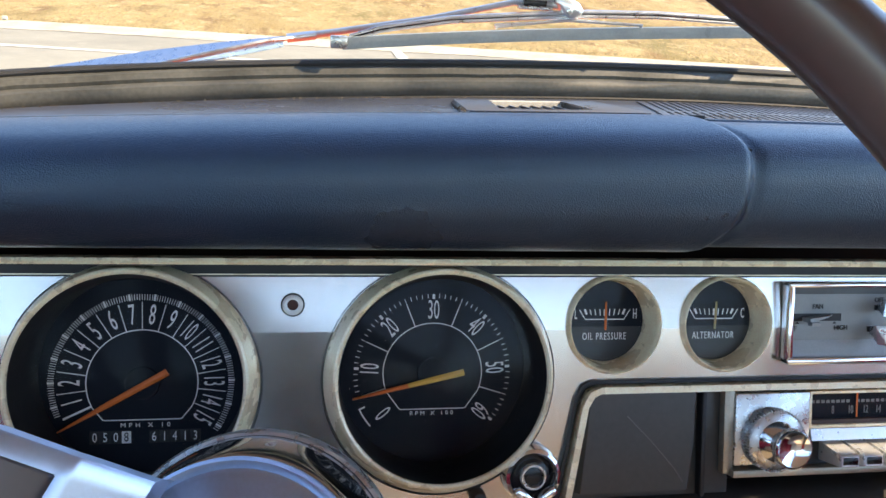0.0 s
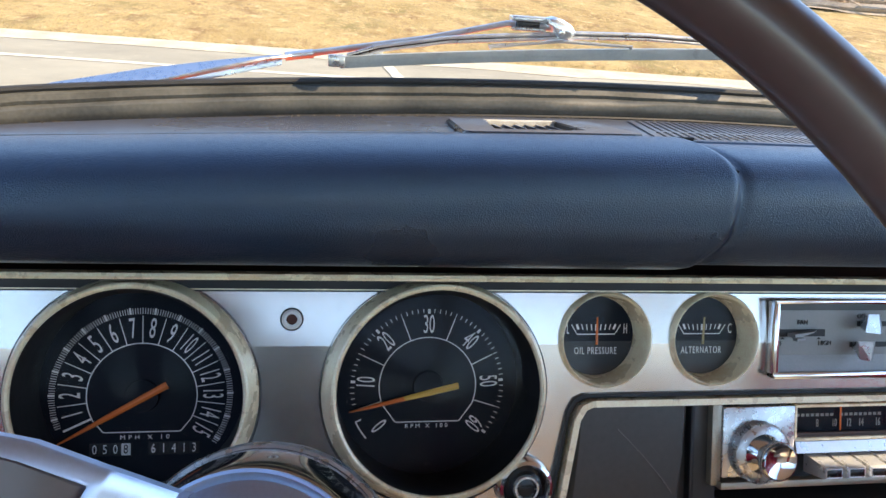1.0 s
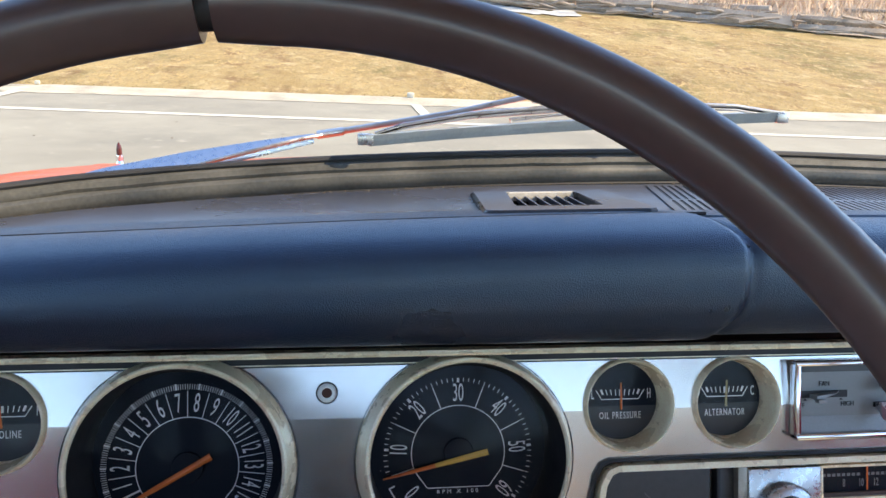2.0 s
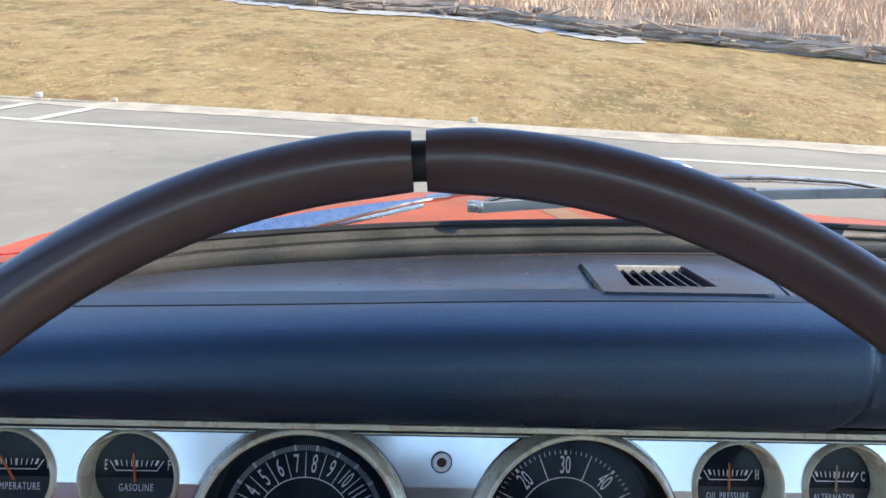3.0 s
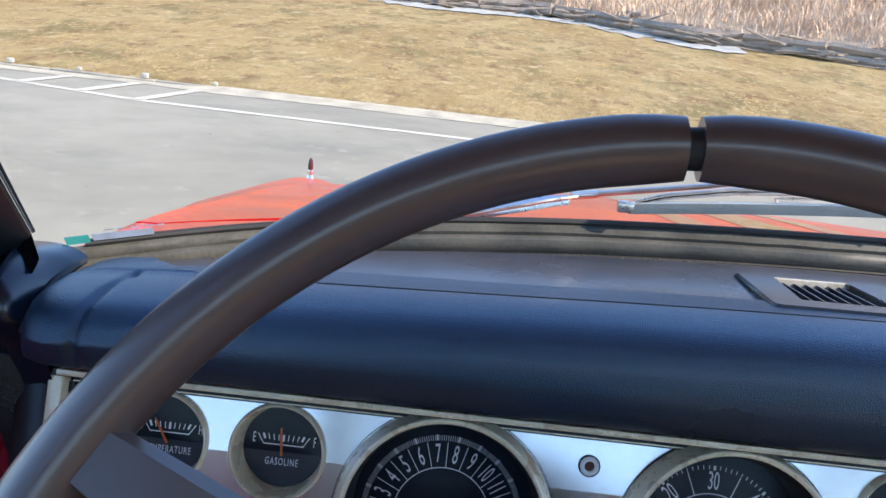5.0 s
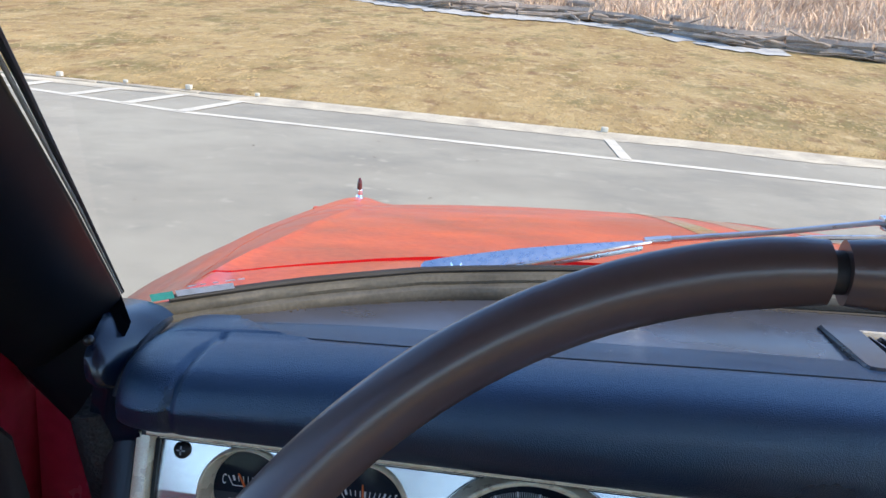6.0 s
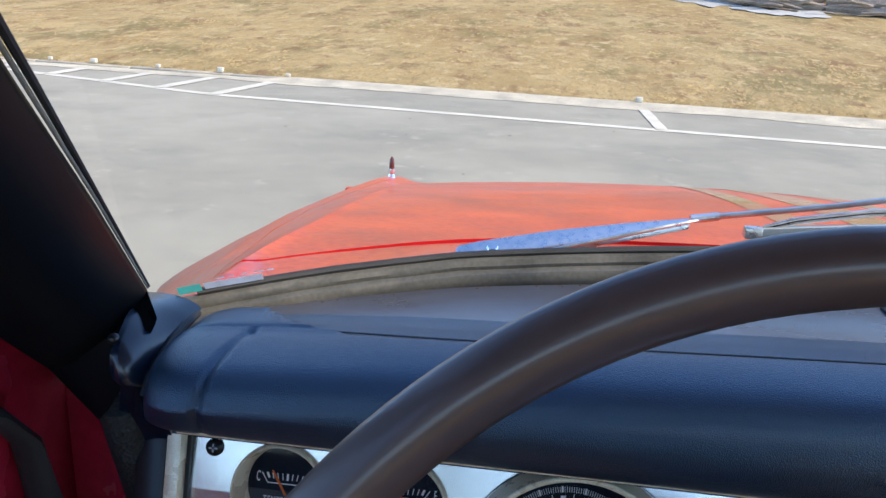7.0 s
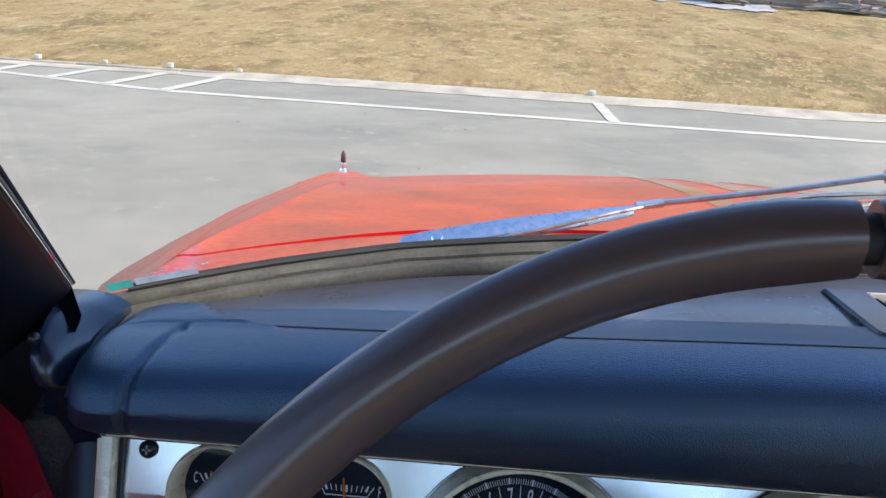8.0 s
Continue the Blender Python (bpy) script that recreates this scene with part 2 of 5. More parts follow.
def grid(rows, closed_u=False, closed_v=False, bm=None, cap=False):
    """Skin over rows of points."""
    bm = bm or bmesh.new()
    vs = [[bm.verts.new(p) for p in row] for row in rows]
    nu, nv = len(vs), len(vs[0])
    for i in range(nu if closed_u else nu - 1):
        for j in range(nv if closed_v else nv - 1):
            bm.faces.new((vs[i][j], vs[(i + 1) % nu][j], vs[(i + 1) % nu][(j + 1) % nv], vs[i][(j + 1) % nv]))
    if cap:
        bm.faces.new(vs[0]), bm.faces.new(vs[-1][::-1])
    return bm


def lathe(profile, seg=64, bm=None, a0=0.0, a1=360.0, close=False):
    """Turns (radius, height) round z."""
    full = a1 - a0 >= 359.9
    n = seg if full else seg + 1
    rows = []
    for i in range(n):
        a = radians(a0 + (a1 - a0) * i / seg)
        rows.append([(r * math.cos(a), r * math.sin(a), h) for r, h in profile])
    bm = grid(rows, closed_u=full, closed_v=close, bm=bm)
    bmesh.ops.remove_doubles(bm, verts=bm.verts, dist=1e-7)
    return bm


def sweep(points, radius, seg=10, closed=False, bm=None, squash=1.0, up=(0, 0, 1)):
    """A tube along points; radius a number or one per point."""
    pts = [Vector(p) for p in points]
    rows = []
    for i, p in enumerate(pts):
        a, b = pts[i - 1] if (i or closed) else pts[0], pts[(i + 1) % len(pts)] if (i + 1 < len(pts) or closed) else pts[-1]
        d = (b - a).normalized()
        s = d.cross(Vector(up)).normalized()
        t = s.cross(d)
        r = radius[i] if isinstance(radius, (list, tuple)) else radius
        rows.append([p + r * (math.cos(q) * s + squash * math.sin(q) * t) for q in (2 * math.pi * k / seg for k in range(seg))])
    return grid(rows, closed_u=closed, closed_v=True, bm=bm, cap=not closed)


def ribbon(points, width, height, bm=None, z=0.0):
    """A flat raised line along 2D points in the xy plane."""
    bm = bm or bmesh.new()
    pts = [Vector((p[0], p[1], 0)) for p in points]
    rows = []
    for i, p in enumerate(pts):
        d = (pts[min(i + 1, len(pts) - 1)] - pts[max(i - 1, 0)]).normalized()
        n = Vector((-d.y, d.x, 0)) * width / 2
        rows.append([p + n + Vector((0, 0, z)), p + n + Vector((0, 0, z + height)), p - n + Vector((0, 0, z + height)), p - n + Vector((0, 0, z))])
    return grid(rows, closed_v=True, bm=bm, cap=True)


def letters(s, size, sx=1.0, depth=0.0002, spacing=1.0):
    """The mesh of a word in the built-in font, centred, in the xy plane."""
    cu = bpy.data.curves.new("word", "FONT")
    cu.body, cu.size, cu.align_x, cu.align_y, cu.extrude = s, size, "CENTER", "CENTER", depth
    cu.space_character, cu.resolution_u = spacing, 3
    ob = bpy.data.objects.new("word", cu)
    scene.collection.objects.link(ob)
    me = bpy.data.meshes.new_from_object(ob.evaluated_get(bpy.context.evaluated_depsgraph_get()))
    bpy.data.objects.remove(ob)
    bpy.data.curves.remove(cu)
    me.transform(Matrix.Diagonal((sx, 1, 1, 1)))
    me.materials.clear()
    return me


def holed(outline, holes, thick=0.0012):
    """A plate in the xy plane with holes cut through."""
    bm = bmesh.new()
    edges = []
    for loop in (outline, *holes):
        vs = [bm.verts.new((p[0], p[1], 0)) for p in loop]
        edges += [bm.edges.new((vs[i - 1], vs[i])) for i in range(len(vs))]
    bmesh.ops.triangle_fill(bm, use_beauty=True, use_dissolve=False, edges=edges, normal=(0, 0, 1))
    r = bmesh.ops.extrude_face_region(bm, geom=bm.faces[:])
    for v in (g for g in r["geom"] if isinstance(g, bmesh.types.BMVert)):
        v.co.z -= thick
    return bm


def ring(cx, cy, r, n=64):
    return [(cx + r * math.cos(2 * math.pi * i / n), cy + r * math.sin(2 * math.pi * i / n)) for i in range(n)]


def shift(x, y, z=0.0, turn=0.0):
    return pose(x, y, z, 0, 0, turn)


def smooth(a, b, x):
    t = min(1, max(0, (x - a) / (b - a)))
    return t * t * (3 - 2 * t)


def refine(rows, n):
    """Carries rows of points smoothly over to n times as many each way."""
    def line(pts):
        pts = [Vector(p) for p in pts]
        out = []
        for i in range(len(pts) - 1):
            a, b, c, d = pts[max(i - 1, 0)], pts[i], pts[i + 1], pts[min(i + 2, len(pts) - 1)]
            for k in range(n):
                t = k / n
                out.append(b + 0.5 * t * ((c - a) + t * (2 * a - 5 * b + 4 * c - d + t * (3 * (b - c) + d - a))))
        return out + [pts[-1]]
    half = [line(r) for r in rows]
    return [list(r) for r in zip(*[line(c) for c in zip(*half)])]


# ---------- the instrument panel's own frame: x along it, y up its face, z towards the driver ----------
_c, _s = 1 / math.hypot(1, 0.31), 0.31 / math.hypot(1, 0.31)
PANEL = Matrix(((1, 0, 0, 0), (0, _s, -_c, 0.447), (0, _c, _s, 0.854), (0, 0, 0, 1)))
COLUMN_X = 0.052
CAR_X = 0.355                                  # the car's centre line
BIG_V, SMALL_V = -0.0425, -0.0128
BIG_R, SMALL_R = 0.0652, 0.0292
CREASE_V = -0.0155                              # the bend along the faceplate
SPEED_U, TACH_U = -0.0300, 0.1335
SMALL_U = {"temperature": -0.2005, "gasoline": -0.1305, "oil": 0.2350, "alternator": 0.3050}


def faceplate():
    top, low, right, left = 0.0155, -0.118, 0.80, -0.2555
    outline = [(left, top), (left, low), (0.2035, low), (0.2135, -0.056), (0.2165, -0.049), (0.2215, -0.0460), (right, -0.0460), (right, top)]
    holes = [ring(SPEED_U, BIG_V, 0.0572, 72), ring(TACH_U, BIG_V, 0.0572, 72)] + [ring(u, SMALL_V, 0.0262, 48) for u in SMALL_U.values()]
    holes += [ring(COLUMN_X, -0.0006, 0.0030, 16)]
    t = thing("instrument_panel", "brushed aluminium car instrument panel with aged cream trim", "instrument panel", PANEL)
    # a shallow crease runs along the face: the band above it leans back, the band below tucks under
    plate = holed(outline, holes)
    bmesh.ops.bisect_plane(plate, geom=plate.verts[:] + plate.edges[:] + plate.faces[:], plane_co=(0, CREASE_V, 0), plane_no=(0, 1, 0))
    for v in plate.verts:
        d = v.co.y - CREASE_V
        v.co.z -= abs(d) * (0.055 if d > 0 else 0.045)
    part("faceplate", plate, M_PANEL, t, smooth=False)
    # overhanging lip along the top, with its black side wall below
    part("top_molding", grid([[(x, 0.0228, 0.0215), (x, 0.0232, 0.0290), (x, 0.0245, 0.0302), (x, 0.0264, 0.0296), (x, 0.0272, 0.0205)] for x in (-0.252, 0.80)], closed_v=True, cap=True), M_CREAM, t, "worn cream and silver molding strip")
    part("top_groove", grid([[(x, 0.0226, 0.0280), (x, 0.0225, 0.0012), (x, 0.0148, 0.0010), (x, 0.0148, 0.0003), (x, 0.0262, 0.0003), (x, 0.0262, 0.0270)] for x in (-0.2555, 0.80)], closed_v=True, cap=True), M_BLACK, t, "black recessed groove", smooth=False)
    part("pinstripe", box(-0.2555, 0.80, 0.0158, 0.0164, 0.0006, 0.0018), M_CREAM, t)
    part("side_molding", box(-0.2655, -0.2568, -0.118, 0.0200, 0.0, 0.0120, 0.0012), M_CREAM, t, "worn silver end molding")
    part("side_groove", box(-0.2568, -0.2545, -0.118, 0.0155, 0.0003, 0.0030), M_BLACK, t)
    # the dark joint and the cream rail that run along the lower opening
    path = [(0.2022, -0.118), (0.2132, -0.0555), (0.2172, -0.0485), (0.2225, -0.0462), (0.80, -0.0462)]
    low = [(p[0] + 0.0044, p[1] - 0.0042) for p in path]
    part("lower_groove", ribbon(path, 0.0020, 0.0068, z=-0.0060), M_BLACK, t)
    part("lower_molding", ribbon(low, 0.0038, 0.0110, z=-0.0060), M_CREAM, t, "worn cream molding along the radio opening")
    # hollow screw between the large dials and the panel screw at the end
    part("grommet", lathe([(0.0030, -0.002), (0.0030, 0.001), (0.0042, 0.0016), (0.0055, 0.0008), (0.0058, -0.0010)], 28), M_MARK, t, "pale worn ring", m=shift(COLUMN_X, -0.0006))
    part("grommet_edge", lathe([(0.0056, -0.0010), (0.0058, 0.0007), (0.0063, 0.0007), (0.0065, -0.0010)], 28), M_BLACK, t, "dark edge round the ring", m=shift(COLUMN_X, -0.0006))
    part("plug", lathe([(0.0, -0.0016), (0.0030, -0.0016)], 16), surf("rust_brown", (0.10, 0.03, 0.02), 0.6), t, m=shift(COLUMN_X, -0.0006))
    s = part("panel_screw", lathe([(0.0, 0.0022), (0.0025, 0.0018), (0.0042, 0.0008), (0.0052, 0.0)], 24), M_BLACKM, t, "black cross-head screw", m=shift(-0.2415, 0.0095))
    part("screw_slot", box(-0.0026, 0.0026, -0.0005, 0.0004, 0.0012, 0.0021), M_DULL, s)
    part("screw_slot", box(-0.0005, 0.0005, -0.0026, 0.0026, 0.0012, 0.0021), M_DULL, s)
    return t


def polar(r, a):
    return (r * math.cos(radians(a)), r * math.sin(radians(a)))


def needle(tail, tip, w0, w1, z, mat, t):
    a, b = Vector((*tail, 0)), Vector((*tip, 0))
    d = (b - a).normalized()
    n = Vector((-d.y, d.x, 0))
    rows = [[p + n * w + Vector((0, 0, z)), p + n * w * 0.3 + Vector((0, 0, z + 0.0010)), p - n * w * 0.3 + Vector((0, 0, z + 0.0010)), p - n * w + Vector((0, 0, z))] for p, w in ((a, w0), (a.lerp(b, 0.55), w0 * 0.7 + w1 * 0.3), (b, w1))]
    return part("needle", grid(rows, closed_v=True, cap=True), mat, t)


def housing(t, r, wall_r, depth, seg, pane):
    """Bezel ring, sloping inner wall and lens of a round instrument."""
    tube = lathe([(wall_r - 0.0004, 0.0100), (wall_r, 0.0150), (wall_r + 0.0006, 0.0165), (wall_r + 0.0018, 0.0171), (wall_r + 0.0030, 0.0165), (wall_r + 0.0038, 0.0148), (r - 0.0016, 0.0060), (r - 0.0004, 0.0020), (r, -0.0060)], seg)
    for v in tube.verts:
        v.co.y += 0.17 * max(0.0, v.co.z)
    part("bezel", tube, M_CREAM, t, "aged cream-silver bezel ring")
    part("base_seam", lathe([(r + 0.0002, -0.0060), (r + 0.0006, 0.0004), (r + 0.0010, 0.0004), (r + 0.0012, -0.0060)], seg), M_BLACK, t, "thin dark seam round the bezel")
    wall = lathe([(wall_r, 0.0150), (wall_r - 0.0006, 0.0080), (wall_r - 0.0010, 0.0), (wall_r - 0.0015, -depth * 0.5), (wall_r * 0.975, -depth - 0.0005)], seg)
    for v in wall.verts:
        v.co.y += 0.17 * max(0.0, v.co.z)
    part("inner_wall", wall, M_BLACK, t, "matt black inner wall")
    part("lens", lathe([(0.0, 0.0018), (wall_r * 0.5, 0.0012), (wall_r - 0.0014, 0.0)], seg), pane, t).visible_shadow = False


def speedometer():
    t = thing("speedometer", "large round black speedometer with white numerals and orange needle", "gauge", PANEL @ shift(SPEED_U, BIG_V), "large dials")
    D = 0.0280
    housing(t, BIG_R, 0.0572, D, 96, M_LENS)
    face = part("dial", lathe([(0.0, -D), (0.0562, -D)], 72), M_DIAL, t)
    cx, cy = -0.0010, -0.0050
    Z = -D + 0.0002
    bm = bmesh.new()
    step = 16.2
    for k in range(1, 16):
        a = 90 + (7.5 - k) * step
        ribbon([polar(0.0467, a), polar(0.0503, a)], 0.0012, 0.0002, bm, Z)
        for j in range(-4, 6):
            if j and (k < 15 or j < 3):
                b = a - j * step / 10
                ribbon([polar(0.0467, b), polar(0.0500, b)], 0.00034, 0.0002, bm, Z)
    part("scale_marks", bm, M_MARK, face, m=shift(cx, cy), smooth=False)
    bm = bmesh.new()
    for k in range(1, 15):
        a = 90 + (7.0 - k) * step
        ribbon([polar(0.0302, a), polar(0.0457, a)], 0.0005, 0.0002, bm, Z)
    ribbon([polar(0.0300, 90 + (7.5 - q / 4) * step) for q in range(1, 60)], 0.0006, 0.0002, bm, Z)
    e = polar(0.0300, 90 + 7.25 * step)
    f = polar(0.0300, 90 - 7.25 * step)
    ribbon([e, (-0.0212, -0.0205), (-0.0200, -0.0208), (0.0200, -0.0208), (0.0212, -0.0205), f], 0.0006, 0.0002, bm, Z)
    a = 90 + 7.1 * step
    ribbon([polar(0.0302, a), polar(0.0465, a)], 0.0012, 0.0002, bm, Z)
    part("dial_lines", bm, M_MARK, face, m=shift(cx, cy), smooth=False)
    for k in range(1, 16):
        a = 90 + (7.5 - k) * step
        x, y = polar(0.0383, a)
        part("numeral", letters(str(k), 0.0165, 0.44 if k < 10 else 0.38), M_MARK, face, m=shift(x + cx, y + cy, Z, a - 90), smooth=False)
    part("unit_words", letters("MPH X 10", 0.0034, 1.15, spacing=1.75), M_MARK, face, m=shift(0.0005, -0.0289, Z), smooth=False)
    for x0, word in ((-0.0180, "0508"), (0.0165, "61413")):
        n = len(word)
        w = part("odometer", box(-0.0028 * n, 0.0028 * n, -0.0036, 0.0036, 0.0, 0.0002), M_BLACK, face, m=shift(x0, -0.0355, -D + 0.0002), label="row of small counter wheels")
        for i, ch in enumerate(word):
            last = word == "0508" and i == 3
            wheel = part("digit_wheel", box(-0.0025, 0.0025, -0.0034, 0.0034, 0.0002, 0.0006, 0.0003), M_MARK if last else M_BLACK, w, m=shift(-0.0028 * n + 0.0028 + 0.0056 * i, 0))
            me = letters(ch, 0.0074, 0.72)
            me.transform(shift(-0.0028 * n + 0.0028 + 0.0056 * i, 0, 0.0008))
            part("digit", me, M_BLACK if last else M_MARK, w, smooth=False)
    part("hub_disc", lathe([(0.0, -D + 0.002), (0.009, -D + 0.002), (0.0095, -D + 0.0004)], 32), M_DIAL, t, m=shift(cx, cy))
    needle((0.0130, 0.0016), (-0.0452, -0.0310), 0.0021, 0.0005, -D + 0.0036, M_ORANGE, t)


def tachometer():
    t = thing("tachometer", "large round black tachometer with white numerals and amber needle", "gauge", PANEL @ shift(TACH_U, BIG_V), "large dials")
    D = 0.0280
    housing(t, BIG_R, 0.0572, D, 96, M_HAZE)
    face = part("dial", lathe([(0.0, -D), (0.0562, -D)], 72), M_DIAL, t)
    cx, cy, Z, step = 0.0, -0.0022, -D + 0.0002, 4.3
    bm = bmesh.new()
    for v in range(0, 61):
        a = 90 + (30 - v) * step
        if v % 10 == 0 and v:
            ribbon([polar(0.0440, a), polar(0.0468, a)], 0.0016, 0.0002, bm, Z)
        elif v > 5:
            ribbon([polar(0.0445, a), polar(0.0470, a)], 0.0004, 0.0002, bm, Z)
    part("scale_marks", bm, M_MARK, face, m=shift(cx, cy), smooth=False)
    bm = bmesh.new()
    for v in range(5, 60, 10):
        a = 90 + (30 - v) * step
        ribbon([polar(0.0298, a), polar(0.0440, a)], 0.0006, 0.0002, bm, Z)
    ribbon([polar(0.0296, 90 + (30 - q) * step) for q in range(4, 57)], 0.0006, 0.0002, bm, Z)
    e, f = polar(0.0296, 90 + 26 * step), polar(0.0296, 90 - 26 * step)
    ribbon([e, (-0.0198, -0.0214), (-0.0188, -0.0217), (0.0188, -0.0217), (0.0198, -0.0214), f], 0.0006, 0.0002, bm, Z)
    ribbon([polar(0.0482, 206 + q) for q in range(0, 15, 2)], 0.0009, 0.0002, bm, Z)
    ribbon([polar(0.0446, 206), polar(0.0486, 206)], 0.0009, 0.0002, bm, Z)
    part("dial_lines", bm, M_MARK, face, m=shift(cx, cy), smooth=False)
    for v in range(0, 61, 10):
        a = 90 + (30 - v) * step
        x, y = polar(0.0371, a)
        part("numeral", letters(str(v), 0.0160, 0.46), M_MARK, face, m=shift(x + cx, y + cy, Z, a - 90), smooth=False)
    part("unit_words", letters("RPM X 100", 0.0034, 1.1, spacing=1.6), M_MARK, face, m=shift(-0.0005, -0.0265, Z), smooth=False)
    part("hub_disc", lathe([(0.0, -D + 0.002), (0.009, -D + 0.002), (0.0095, -D + 0.0004)], 32), M_DIAL, t, m=shift(cx, cy))
    needle((0.0183, -0.0016), (-0.0150, -0.0091), 0.0020, 0.0014, -D + 0.0036, M_AMBER, t)
    # dust and pits on the old lens
    rng, bm = random.Random(8), bmesh.new()
    for i in range(90):
        x, y = polar(0.054 * math.sqrt(rng.random()), 360 * rng.random())
        q = rng.uniform(0.00008, 0.00028)
        bm.faces.new([bm.verts.new((x + q * math.cos(k), y + q * rng.uniform(0.6, 1.4) * math.sin(k), 0.0022)) for k in (0, 1.2, 2.5, 3.8, 5.0)])
    part("lens_dust", bm, M_DIMMARK, t, "dust specks on the lens")["kind"] = "stuff"
    needle((-0.0145, -0.0090), (-0.0475, -0.0164), 0.0014, 0.0005, -D + 0.0036, M_ORANGE, t)


def small_gauge(key, name, word, ends, angle, mat, label):
    t = thing(name, label, "gauge", PANEL @ shift(SMALL_U[key], SMALL_V), "small dials")
    D = 0.0155
    part("bezel", lathe([(0.0262, -0.0005), (0.0267, 0.0030), (0.0274, 0.0038), (0.0282, 0.0032), (0.0288, 0.0016), (SMALL_R, -0.0030)], 64), M_CREAM, t, "aged cream-silver bezel ring")
    part("inner_wall", lathe([(0.0262, 0.0004), (0.0256, -0.004), (0.0243, -D - 0.0003)], 64), M_CREAM, t, "aged cream inner wall")
    part("lens", lathe([(0.0, -D + 0.0042), (0.0246, -D + 0.0040)], 48), M_FLATLENS, t).visible_shadow = False
    face = part("dial", lathe([(0.0, -D), (0.0243, -D)], 48), M_DIAL, t)
    ox = 0.0
    low = bmesh.new()
    pts = [(0.0241 * math.cos(a), 0.0241 * math.sin(a)) for a in (radians(188 + 164 * i / 24) for i in range(25))]
    low.faces.new([low.verts.new((x, y, -D + 0.0002)) for x, y in pts])
    part("lower_band", low, M_DIAL2, face, "dark grey lower half")
    Z = -D + 0.0004
    bm = bmesh.new()
    ribbon([(-0.0158, 0.0068), (-0.0121, 0.0010), (0.0121, 0.0010), (0.0158, 0.0068)], 0.0006, 0.0002, bm, Z)
    for i in range(-4, 5):
        x = i * 0.0028
        ribbon([(x, 0.0031 + 0.0002 * abs(i)), (x * 1.12, 0.0071)], 0.0013 if (i == 0 or abs(i) == 4) else 0.0005, 0.0002, bm, Z)
    part("scale_marks", bm, M_MARK, face, m=shift(ox, 0), smooth=False)
    for s, ch in zip((-1, 1), ends):
        part("end_letter", letters(ch, 0.0088, 0.42), M_MARK, face, m=shift(ox + (0.0190 if s > 0 else -0.0180), 0.0040, Z), smooth=False)
    part("gauge_word", letters(word, 0.0062, 0.60, spacing=1.22), M_MARK, face, m=shift(ox, -0.0094, Z), smooth=False)
    tip = polar(0.0168, angle)
    needle((ox, -0.0052), (ox + tip[0], -0.0052 + tip[1]), 0.0008, 0.0005, -D + 0.0022, mat, t)


